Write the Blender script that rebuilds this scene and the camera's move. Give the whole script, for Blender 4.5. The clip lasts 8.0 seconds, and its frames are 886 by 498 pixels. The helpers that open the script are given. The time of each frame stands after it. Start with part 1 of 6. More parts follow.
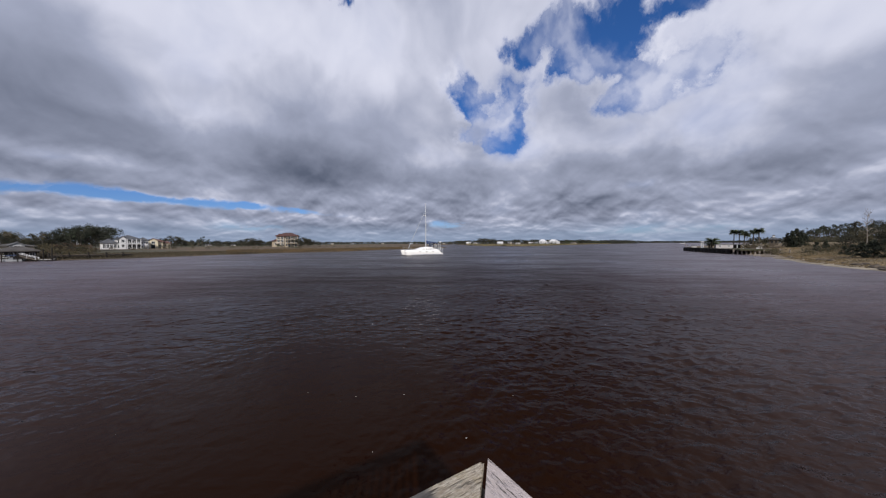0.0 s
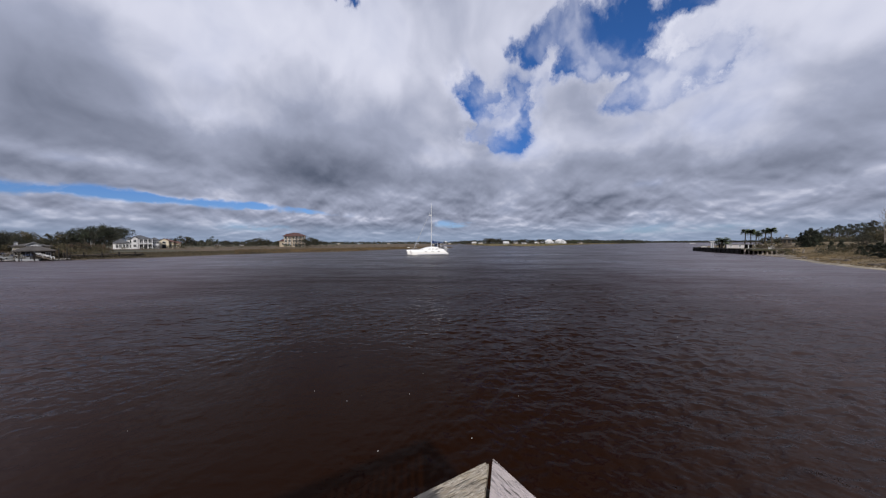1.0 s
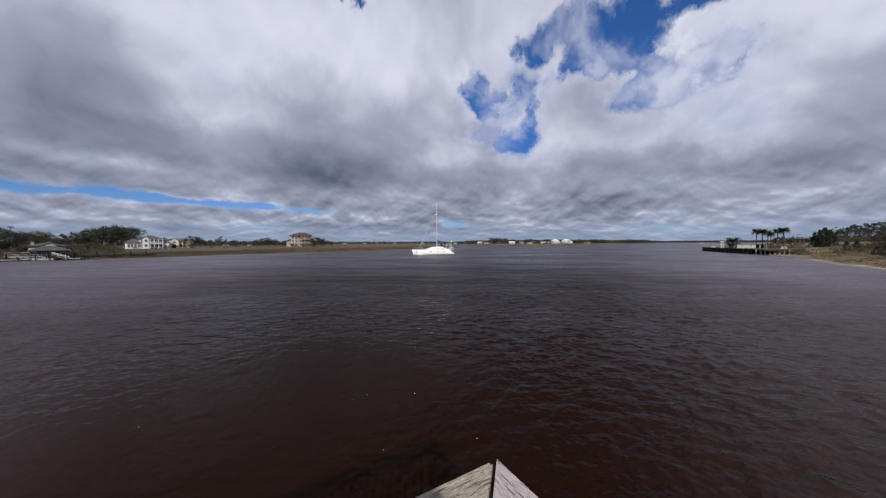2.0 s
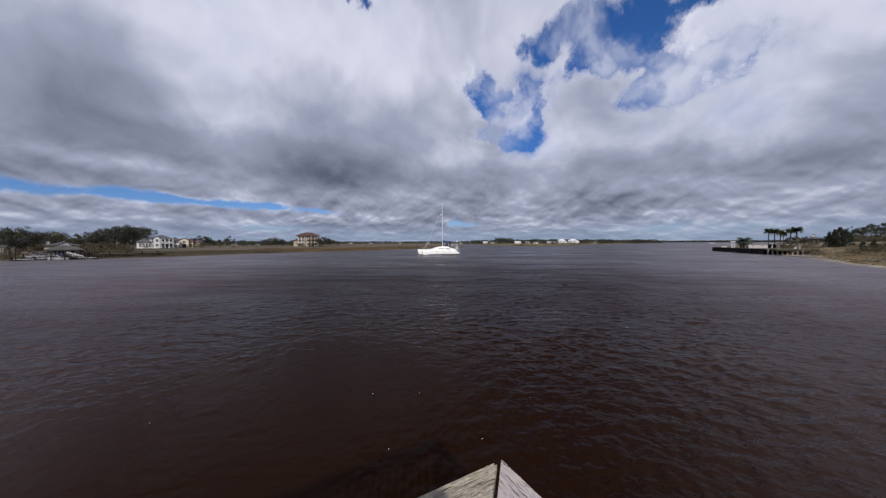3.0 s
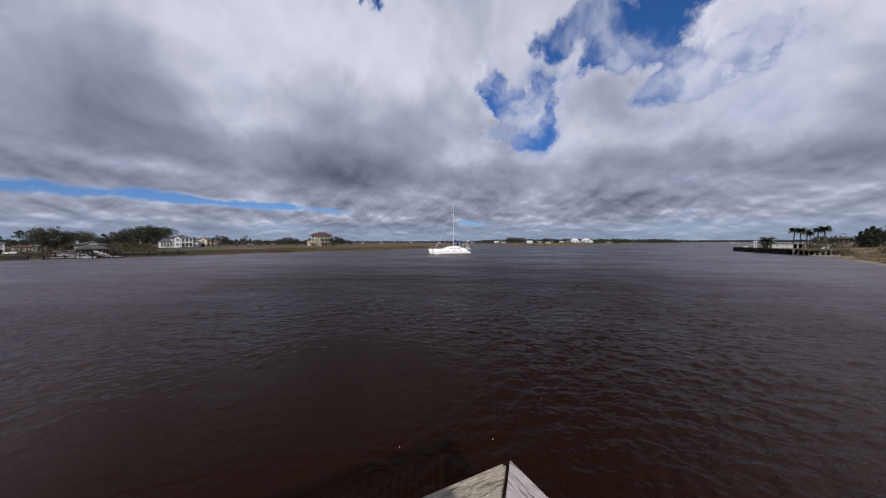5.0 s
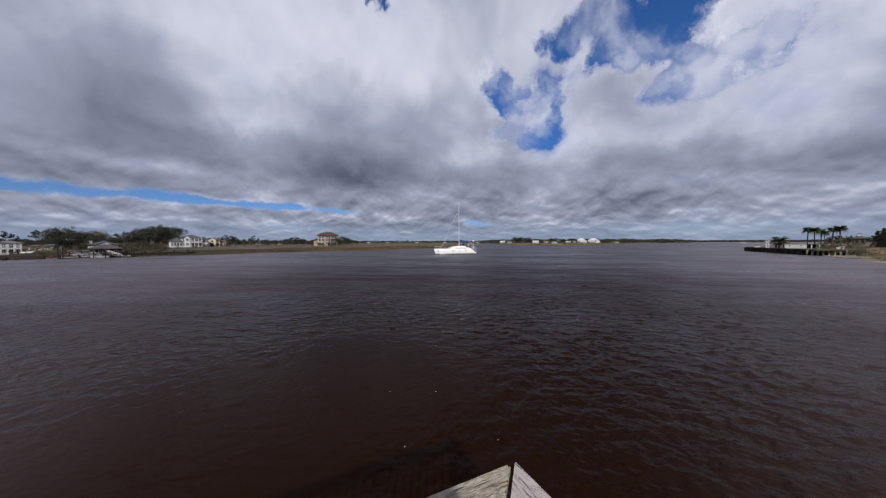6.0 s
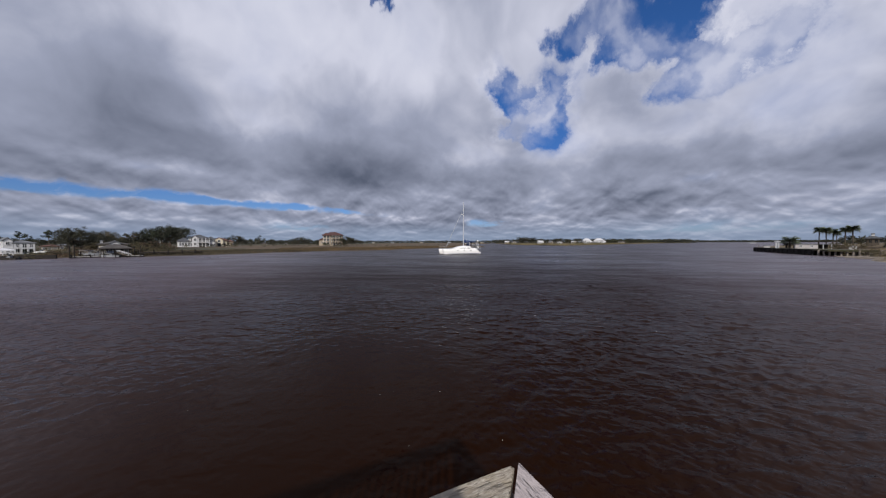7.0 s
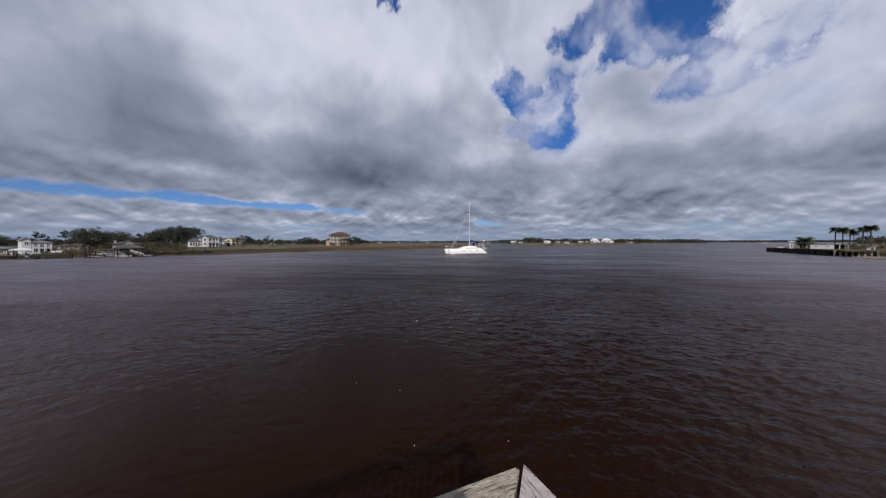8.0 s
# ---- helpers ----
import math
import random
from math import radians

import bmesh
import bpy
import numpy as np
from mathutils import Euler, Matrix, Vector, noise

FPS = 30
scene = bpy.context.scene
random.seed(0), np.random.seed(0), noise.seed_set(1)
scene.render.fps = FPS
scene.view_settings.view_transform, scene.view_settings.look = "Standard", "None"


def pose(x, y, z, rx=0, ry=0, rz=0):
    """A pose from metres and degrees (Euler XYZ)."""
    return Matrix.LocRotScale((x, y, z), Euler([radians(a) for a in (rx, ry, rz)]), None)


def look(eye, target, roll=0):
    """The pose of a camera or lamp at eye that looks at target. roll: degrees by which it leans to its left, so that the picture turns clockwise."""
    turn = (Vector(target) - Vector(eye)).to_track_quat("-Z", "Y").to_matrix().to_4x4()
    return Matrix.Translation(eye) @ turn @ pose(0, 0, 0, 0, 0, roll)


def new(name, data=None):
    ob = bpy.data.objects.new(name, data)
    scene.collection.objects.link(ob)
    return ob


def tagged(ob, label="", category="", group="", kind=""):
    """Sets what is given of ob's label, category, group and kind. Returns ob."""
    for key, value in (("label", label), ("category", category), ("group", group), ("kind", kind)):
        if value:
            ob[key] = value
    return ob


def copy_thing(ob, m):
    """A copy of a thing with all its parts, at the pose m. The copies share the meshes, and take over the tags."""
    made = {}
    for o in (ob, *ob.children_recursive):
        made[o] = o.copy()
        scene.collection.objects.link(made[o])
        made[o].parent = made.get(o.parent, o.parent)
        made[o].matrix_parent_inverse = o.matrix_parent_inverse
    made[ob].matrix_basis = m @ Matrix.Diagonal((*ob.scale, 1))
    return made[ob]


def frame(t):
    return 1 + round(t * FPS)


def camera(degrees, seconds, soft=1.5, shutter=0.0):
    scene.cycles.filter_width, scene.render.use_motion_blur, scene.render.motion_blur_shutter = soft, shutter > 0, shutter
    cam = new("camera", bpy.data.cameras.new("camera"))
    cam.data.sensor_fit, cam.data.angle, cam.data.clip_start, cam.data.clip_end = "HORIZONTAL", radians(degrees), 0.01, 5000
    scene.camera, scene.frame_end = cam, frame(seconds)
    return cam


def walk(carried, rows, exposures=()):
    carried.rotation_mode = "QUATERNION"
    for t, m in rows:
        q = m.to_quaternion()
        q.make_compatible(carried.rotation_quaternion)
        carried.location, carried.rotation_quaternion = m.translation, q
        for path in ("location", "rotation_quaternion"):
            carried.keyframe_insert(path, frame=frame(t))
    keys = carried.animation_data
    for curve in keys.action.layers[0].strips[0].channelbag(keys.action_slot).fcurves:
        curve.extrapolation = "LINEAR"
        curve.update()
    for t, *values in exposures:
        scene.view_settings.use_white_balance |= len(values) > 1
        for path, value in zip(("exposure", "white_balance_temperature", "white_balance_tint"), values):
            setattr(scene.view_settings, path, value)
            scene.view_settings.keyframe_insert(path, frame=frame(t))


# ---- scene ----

cam = camera(112.5, 8.0, soft=1.25)
EYE = 3.8
# seconds, x, y, yaw, pitch, roll
ROWS = [
    (0.0, 0.000, 0.000, 0.00, -1.15, 0.20),
    (0.5, 0.001, 0.000, 0.55, -1.15, 0.21),
    (1.0, 0.003, 0.000, 1.09, -1.17, 0.21),
    (1.5, 0.006, 0.000, 1.62, -1.18, 0.21),
    (3.0, 0.012, 0.000, 3.22, -1.23, 0.18),
    (3.5, 0.014, 0.000, 3.78, -1.25, 0.18),
    (4.0, 0.016, 0.000, 4.30, -1.28, 0.18),
    (4.5, 0.018, 0.000, 4.84, -1.29, 0.16),
    (6.0, 0.023, 0.002, 6.43, -1.33, 0.13),
    (6.5, 0.024, 0.003, 6.98, -1.33, 0.11),
    (7.0, 0.026, 0.003, 7.29, -1.33, 0.10),
    (7.5, 0.028, 0.004, 7.87, -1.33, 0.09),
    (8.0, 0.030, 0.005, 8.46, -1.32, 0.08),
]
walk(cam, [(t, pose(x, y, EYE, 90 + pitch, roll, yaw)) for t, x, y, yaw, pitch, roll in ROWS],
     exposures=((0.0, 0.06), (4.0, 0.0), (8.0, -0.07)))

# ---------------------------------------------------------------- world and sun
SUN_ELEVATION, SUN_AZIMUTH = 33.0, 173.0        # degrees; azimuth clockwise from the +y axis
sun_way = Vector((math.sin(radians(SUN_AZIMUTH)) * math.cos(radians(SUN_ELEVATION)),
                  math.cos(radians(SUN_AZIMUTH)) * math.cos(radians(SUN_ELEVATION)),
                  math.sin(radians(SUN_ELEVATION))))
sun = new("sun", bpy.data.lights.new("sun", "SUN"))
sun.data.energy, sun.data.angle, sun.data.color = 3.2, radians(1.2), (1.0, 0.95, 0.88)
sun.matrix_world = look((0, 0, 60), Vector((0, 0, 60)) - sun_way)


class Nodes:
    """Short way to write node trees."""

    def __init__(self, tree):
        self.tree = tree

    def add(self, kind, inputs=(), **settings):
        node = self.tree.nodes.new(kind)
        if "operation" in settings:
            node.operation = settings["operation"]
        if "use_clamp" in settings:
            node.use_clamp = settings["use_clamp"]
        if "interpolation_type" in settings:
            node.interpolation_type = settings["interpolation_type"]
        if "data_type" in settings:
            node.data_type = settings["data_type"]
        if "vector_type" in settings:
            node.vector_type = settings["vector_type"]
        for key, value in dict(inputs).items():
            if isinstance(value, bpy.types.NodeSocket):
                self.tree.links.new(value, node.inputs[key])
            else:
                node.inputs[key].default_value = value
        return node

    def math(self, op, a, b=0.0, clamp=False):
        return self.add("ShaderNodeMath", {0: a, 1: b}, operation=op, use_clamp=clamp).outputs[0]

    def vec(self, op, a, b=(0, 0, 0)):
        return self.add("ShaderNodeVectorMath", {0: a, 1: b}, operation=op).outputs[0]

    def fade(self, value, a, b, lo=0.0, hi=1.0, kind="SMOOTHSTEP"):
        return self.add("ShaderNodeMapRange", {"Value": value, "From Min": a, "From Max": b, "To Min": lo, "To Max": hi},
                        interpolation_type=kind).outputs["Result"]

    def mix(self, factor, a, b):
        return self.add("ShaderNodeMix", {0: factor, 6: a, 7: b}, data_type="RGBA").outputs[2]

    def noise(self, vector, scale, detail=4.0, rough=0.5, distort=0.0, lac=2.0):
        return self.add("ShaderNodeTexNoise", {"Vector": vector, "Scale": scale, "Detail": detail, "Roughness": rough,
                                               "Distortion": distort, "Lacunarity": lac}).outputs["Fac"]


# openings of the cloud deck: x, y, half sizes, turn, depth
OPENINGS = [
    (0.15, 1.69, 0.060, 0.22, -14, 1.1), (0.40, 2.03, 0.115, 0.33, -8, 1.2), (0.16, 2.13, 0.05, 0.09, -4, 0.80), (0.35, 1.31, 0.05, 0.06, -15, 0.85),
    (0.48, 1.19, 0.08, 0.08, -21, 1.05), (0.72, 1.13, 0.085, 0.11, -31, 0.92), (0.66, 1.37, 0.11, 0.11, -25, 1.35), (0.60, 1.48, 0.05, 0.075, -22, 0.90),
    (1.03, 1.52, 0.17, 0.17, -33, 1.35), (0.87, 1.10, 0.05, 0.04, -37, 0.85), (-0.36, 1.06, 0.020, 0.03, 18, 0.75), (1.18, 1.39, 0.05, 0.06, -40, 0.35),
]
OPENINGS += [
    (-3.95, 2.40, 0.30, 0.70, -30, 0.92), (-3.50, 3.15, 0.21, 0.75, -36, 0.86), (-2.75, 3.98, 0.17, 0.95, -43, 0.84), (0.05, 6.2, 0.30, 0.35, 0, 0.75),
    (-3.5, 5.9, 0.80, 0.45, 31, 0.45), (4.6, 5.9, 1.7, 0.50, -38, 0.55), (0.64, 1.29, 0.27, 0.27, -27, 0.30),
]
# thicker and thinner places between them
THICKNESS = [
    (-1.02, 3.00, 0.65, 0.62, 18, 0.36), (-1.83, 2.46, 0.60, 0.60, 36, 0.20), (-2.0, 1.35, 0.30, 0.35, 55, 0.10), (-1.62, 1.66, 0.34, 0.20, 44, -0.20),
    (-2.75, 2.15, 0.40, 0.22, 54, -0.34), (-0.85, 3.95, 0.55, 0.45, 9, 0.08), (1.90, 2.75, 0.45, 0.55, -34, 0.14), (2.08, 3.12, 0.14, 0.25, -34, -0.24),
    (2.77, 2.55, 0.42, 0.52, -47, 0.20), (1.55, 1.38, 0.50, 0.50, -48, -0.36), (-0.51, 1.16, 0.40, 0.24, 23, -0.12), (1.0, 2.2, 0.7, 0.40, -24, -0.32),
]
THICKNESS += [
    (-0.40, 1.90, 0.35, 0.30, 10, 0.10), (2.5, 3.9, 0.55, 0.65, -33, 0.18), (0.05, 2.65, 0.40, 0.35, 0, -0.26), (-1.15, 1.85, 0.25, 0.18, 32, -0.16), (2.1, 2.0, 0.45, 0.45, -46, -0.20), (-1.05, 1.15, 0.45, 0.40, 40, -0.22), (1.35, 0.90, 0.42, 0.40, -50, -0.22),
]


def build_world():
    world = bpy.data.worlds.new("cloudy_sky")
    scene.world = world
    world.use_nodes = True
    tree = world.node_tree
    tree.nodes.clear()
    n = Nodes(tree)
    way = n.add("ShaderNodeTexCoord").outputs["Generated"]
    xyz = n.add("ShaderNodeSeparateXYZ", {0: way})
    height = n.math("MAXIMUM", xyz.outputs[2], 0.0)
    low = n.math("ADD", height, 0.10)
    deck = n.add("ShaderNodeCombineXYZ", {0: n.math("DIVIDE", xyz.outputs[0], low), 1: n.math("DIVIDE", xyz.outputs[1], low), 2: 0.0}).outputs[0]
    clear = n.add("ShaderNodeTexSky")
    clear.sky_type, clear.sun_disc = "NISHITA", False
    clear.sun_elevation, clear.sun_rotation = radians(SUN_ELEVATION), radians(SUN_AZIMUTH)
    clear.altitude, clear.air_density, clear.dust_density, clear.ozone_density = 10.0, 1.0, 0.2, 3.0
    sky = clear.outputs[0]
    sky = n.add("ShaderNodeHueSaturation", {"Saturation": 1.1, "Value": 0.95, "Color": n.vec("MULTIPLY", sky, n.mix(n.fade(height, 0.10, 0.5), (0.46, 0.55, 0.84, 1), (0.62, 0.76, 1.08, 1)))}).outputs[0]

    def scaled(vector, factor):
        return n.add("ShaderNodeVectorMath", {0: vector, "Scale": factor}, operation="SCALE").outputs[0]

    # the deck in perspective; its clouds have depth, so they are less foreshortened than a thin sheet
    flat = n.vec("NORMALIZE", n.add("ShaderNodeCombineXYZ", {0: xyz.outputs[0], 1: xyz.outputs[1], 2: 0.0}).outputs[0])
    reach = n.math("MULTIPLY", n.math("EXPONENT", n.math("MULTIPLY", height, -0.75)), n.math("POWER", n.math("ADD", height, 0.035), -0.15))
    cells = scaled(flat, reach)
    warp = n.vec("SUBTRACT", n.add("ShaderNodeTexNoise", {"Vector": cells, "Scale": 4.5, "Detail": 2.0, "Roughness": 0.45}).outputs["Color"], (0.5, 0.5, 0.5))
    torn = n.vec("SUBTRACT", n.add("ShaderNodeTexNoise", {"Vector": cells, "Scale": 8.0, "Detail": 6.0, "Roughness": 0.60}).outputs["Color"], (0.5, 0.5, 0.5))
    # the heaps billow upwards as well as along the deck
    billow = n.vec("SUBTRACT", n.add("ShaderNodeTexNoise", {"Vector": way, "Scale": 6.0, "Detail": 1.5, "Roughness": 0.4}).outputs["Color"], (0.5, 0.5, 0.5))
    cells_w = n.vec("ADD", n.vec("ADD", cells, scaled(warp, 0.10)), scaled(billow, n.fade(height, 0.04, 0.35, 0.05, 0.10)))
    deck_w = n.vec("ADD", deck, scaled(torn, n.fade(height, 0.1, 0.5, 0.75, 0.42)))

    def patches(rows, inner, outer):
        total = 0.0
        for x, y, rx, ry, turn, amount in rows:
            m = n.add("ShaderNodeMapping", {"Vector": deck_w, "Location": (x, y, 0), "Rotation": (0, 0, radians(turn)), "Scale": (rx, ry, 1)}, vector_type="TEXTURE").outputs[0]
            total = n.math("ADD", total, n.fade(n.add("ShaderNodeVectorMath", {0: m}, operation="LENGTH").outputs["Value"], inner, outer, amount, 0.0))
        return total

    gaps = patches(OPENINGS, 0.0, 2.3)
    masses = n.noise(cells_w, 1.35, 4.0, 0.5)
    puffs = n.noise(cells_w, 3.1, 7.0, 0.52)
    body = n.noise(cells_w, 3.1, 5.0, 0.52)
    nearer = n.noise(scaled(cells_w, 0.94), 3.1, 5.0, 0.52)
    bumps = n.noise(cells_w, 6.8, 3.0, 0.42)
    bumps_nearer = n.noise(scaled(cells_w, 0.968), 6.8, 3.0, 0.42)
    shreds = n.noise(n.vec("ADD", cells, scaled(torn, 0.16)), 8.5, 6.0, 0.58)

    thick = n.math("ADD", 0.72, n.math("MULTIPLY", n.math("SUBTRACT", masses, 0.5), 0.75))
    thick = n.math("ADD", thick, n.math("MULTIPLY", n.math("SUBTRACT", puffs, 0.5), n.fade(height, 0.05, 0.5, 1.1, 1.2)))
    thick = n.math("ADD", thick, n.math("MULTIPLY", n.math("SUBTRACT", bumps, 0.5), n.fade(height, 0.06, 0.26, 0.75, 0.40)))
    thick = n.math("ADD", thick, patches(THICKNESS, 0.0, 1.75))
    cover = n.math("ADD", thick, n.math("MULTIPLY", n.math("SUBTRACT", shreds, 0.5), n.fade(gaps, 0.1, 0.5, 0.0, 3.2)))
    cover = n.math("SUBTRACT", cover, gaps)
    alpha = n.fade(cover, n.fade(height, 0.15, 0.3, -0.45, -0.34), 0.62)
    # torn veils of cloud drift across the high openings
    veil = n.fade(n.noise(n.vec("ADD", cells, scaled(torn, 0.14)), 6.5, 3.0, 0.5), 0.44, 0.70, 0.0, 0.80)
    alpha = n.math("MAXIMUM", alpha, n.math("MULTIPLY", veil, n.fade(height, 0.18, 0.3)))
    dim = n.fade(n.math("SUBTRACT", thick, n.math("MULTIPLY", gaps, 0.30)), 0.26, 1.20, kind="LINEAR")
    # the sun stands behind the dock: the near faces of the clouds, above their bases, are lit
    dim = n.math("SUBTRACT", dim, n.math("MULTIPLY", n.math("SUBTRACT", body, nearer), n.fade(height, 0.06, 0.30, 2.1, 1.4)))
    dim = n.math("SUBTRACT", dim, n.math("MULTIPLY", n.math("SUBTRACT", bumps, bumps_nearer), n.fade(height, 0.06, 0.30, 1.2, 0.6)))
    # far off, the heaps stand small and close
    heaps = n.noise(cells_w, 15.0, 3.0, 0.45)
    heaps_nearer = n.noise(scaled(cells_w, 0.984), 15.0, 3.0, 0.45)
    dim = n.math("SUBTRACT", dim, n.math("MULTIPLY", n.math("SUBTRACT", heaps, heaps_nearer), n.fade(height, 0.03, 0.24, 1.9, 0.0)))
    dim = n.math("ADD", dim, n.math("MULTIPLY", n.math("SUBTRACT", heaps, 0.5), n.fade(height, 0.03, 0.20, 0.75, 0.0)))
    # crinkled edges of the single puffs, lit from above
    upright = n.add("ShaderNodeMapping", {"Vector": way, "Scale": (1.0, 1.0, 1.5)}).outputs[0]
    crinkle = n.noise(upright, 19.0, 3.0, 0.5, 0.3)
    crinkle_lower = n.noise(n.vec("ADD", upright, (0.0, 0.0, -0.014)), 19.0, 3.0, 0.5, 0.3)
    dim = n.math("ADD", dim, n.math("MULTIPLY", n.math("SUBTRACT", crinkle_lower, crinkle), n.fade(height, 0.05, 0.35, 0.45, 0.0)))
    # lower in the sky the deck is seen from its shaded underside
    dim = n.math("ADD", dim, n.fade(height, 0.05, 0.55, 0.20, -0.15))
    # towards the horizon the air between evens the tones out
    far_air = n.fade(height, 0.03, 0.22, 0.20, 0.0)
    dim = n.math("ADD", n.math("MULTIPLY", dim, n.math("SUBTRACT", 1.0, far_air)), n.math("MULTIPLY", far_air, 0.50))
    dim = n.math("DIVIDE", dim, n.math("ADD", 1.0, n.math("MULTIPLY", n.math("MAXIMUM", dim, 0.0), 0.25)))
    ramp = n.add("ShaderNodeValToRGB", {"Fac": dim})
    stops = ramp.color_ramp.elements
    stops[0].position, stops[0].color = 0.0, (0.70, 0.715, 0.83, 1)
    stops[1].position, stops[1].color = 0.93, (0.098, 0.116, 0.170, 1)
    crest = stops.new(0.15)
    crest.color = (0.63, 0.648, 0.77, 1)
    mid = stops.new(0.43)
    mid.color = (0.341, 0.371, 0.488, 1)
    colour = n.mix(alpha, sky, scaled(ramp.outputs[0], 10.0))
    haze = n.fade(height, 0.0, 0.085, 0.75, 0.0)
    colour = n.mix(haze, colour, (2.4, 3.15, 4.5, 1))
    back = n.add("ShaderNodeBackground", {"Color": colour, "Strength": 0.1})
    n.add("ShaderNodeOutputWorld", {"Surface": back.outputs[0]})


build_world()


# ---------------------------------------------------------------- materials
def surface(name, dark, light, rough=0.8, scale=1.0, stretch=(1, 1, 1), bump=0.0, fine=12.0, islands=0.0, objects=0.0, metal=0.0, spec=0.5):
    """A mottled surface: two tones by noise at two scales, with relief; islands, objects: how far loose pieces or copies differ."""
    mat = bpy.data.materials.new(name)
    mat.use_nodes = True
    tree = mat.node_tree
    tree.nodes.clear()
    n = Nodes(tree)
    place = n.add("ShaderNodeTexCoord").outputs["Object"]
    place = n.add("ShaderNodeMapping", {"Vector": place, "Scale": stretch}).outputs[0]
    a = n.noise(place, scale, 5.0, 0.6)
    b = n.noise(place, scale * fine, 4.0, 0.6)
    f = n.math("ADD", n.math("MULTIPLY", a, 0.65), n.math("MULTIPLY", b, 0.35))
    f = n.fade(f, 0.32, 0.68)
    if islands:
        f = n.math("ADD", f, n.math("MULTIPLY", n.math("SUBTRACT", n.add("ShaderNodeNewGeometry").outputs["Random Per Island"], 0.5), islands), True)
    if objects:
        f = n.math("ADD", f, n.math("MULTIPLY", n.math("SUBTRACT", n.add("ShaderNodeObjectInfo").outputs["Random"], 0.5), objects), True)
    colour = n.mix(f, (*dark, 1), (*light, 1))
    inputs = {"Base Color": colour, "Roughness": rough, "Metallic": metal, "Specular IOR Level": spec}
    if bump:
        inputs["Normal"] = n.add("ShaderNodeBump", {"Strength": 0.6, "Distance": bump, "Height": b}).outputs[0]
    bsdf = n.add("ShaderNodeBsdfPrincipled", inputs)
    n.add("ShaderNodeOutputMaterial", {"Surface": bsdf.outputs[0]})
    return mat


def water_material():
    """Peat-brown river water. The slope of the chop is taken over a fixed step, so that far water stays as rough as near water."""
    mat = bpy.data.materials.new("river_water")
    mat.use_nodes = True
    tree = mat.node_tree
    tree.nodes.clear()
    n = Nodes(tree)
    place = n.add("ShaderNodeTexCoord").outputs["Object"]
    gust = n.fade(n.noise(place, 0.03, 3.0, 0.5), 0.3, 0.7, 0.7, 1.2)

    def height(shift):
        p = n.vec("ADD", place, shift)
        a = n.noise(n.add("ShaderNodeMapping", {"Vector": p, "Rotation": (0, 0, radians(28)), "Scale": (0.5, 1.0, 1.0)}).outputs[0], 2.1, 2.0, 0.45, 0.5)
        b = n.noise(n.add("ShaderNodeMapping", {"Vector": p, "Rotation": (0, 0, radians(-38)), "Scale": (0.6, 1.0, 1.0)}).outputs[0], 5.2, 2.0, 0.5, 0.4)
        return n.math("ADD", n.math("MULTIPLY", a, 0.22), n.math("MULTIPLY", b, 0.085))

    step = 0.03
    h0 = height((0, 0, 0))
    streak = n.noise(n.add("ShaderNodeMapping", {"Vector": place, "Rotation": (0, 0, radians(12)), "Scale": (0.25, 1.0, 1.0)}).outputs[0], 0.55, 5.0, 0.62)
    gust = n.math("MULTIPLY", gust, n.fade(streak, 0.3, 0.7, 0.65, 1.4))
    sx = n.math("MULTIPLY", n.math("SUBTRACT", h0, height((step, 0, 0))), gust)
    sy = n.math("MULTIPLY", n.math("SUBTRACT", h0, height((0, step, 0))), gust)
    far = n.fade(n.add("ShaderNodeVectorMath", {0: place}, operation="LENGTH").outputs["Value"], 5.0, 30.0, 0.60, 0.85)
    far = n.math("MULTIPLY", far, n.fade(n.add("ShaderNodeVectorMath", {0: place}, operation="LENGTH").outputs["Value"], 30.0, 150.0, 1.0, 0.65))
    # the dock gives shelter from the wind
    shelter = n.add("ShaderNodeVectorMath", {0: n.vec("SUBTRACT", place, (-3.5, 5.0, 0.0))}, operation="LENGTH").outputs["Value"]
    far = n.math("MULTIPLY", far, n.fade(shelter, 3.5, 9.0, 0.15, 1.0))
    sx, sy = n.math("MULTIPLY", sx, far), n.math("MULTIPLY", sy, far)
    slope = n.add("ShaderNodeCombineXYZ", {0: n.math("DIVIDE", sx, step * 1.05), 1: n.math("DIVIDE", sy, step), 2: 0.0}).outputs[0]
    normal = n.vec("NORMALIZE", n.vec("ADD", n.add("ShaderNodeNewGeometry").outputs["Normal"], slope))
    water_tone = n.mix(n.noise(place, 0.06, 4.0, 0.6), (0.0104, 0.0033, 0.0011, 1), (0.0138, 0.0046, 0.0016, 1))
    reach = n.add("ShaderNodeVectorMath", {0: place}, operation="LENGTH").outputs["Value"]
    # sky sheen to either side, growing with range, is painted into the base colour
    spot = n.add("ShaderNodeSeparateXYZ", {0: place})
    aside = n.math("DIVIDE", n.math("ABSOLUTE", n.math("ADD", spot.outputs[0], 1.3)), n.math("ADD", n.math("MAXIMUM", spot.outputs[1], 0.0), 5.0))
    side_sheen = n.math("MULTIPLY", n.fade(aside, 0.30, 1.0), n.fade(n.noise(place, 0.09, 3.0, 0.5), 0.3, 0.7, 0.7, 1.0))
    water_tone = n.mix(side_sheen, water_tone, n.mix(n.fade(reach, 7.0, 50.0), (0.036, 0.023, 0.021, 1), (0.092, 0.068, 0.078, 1)))
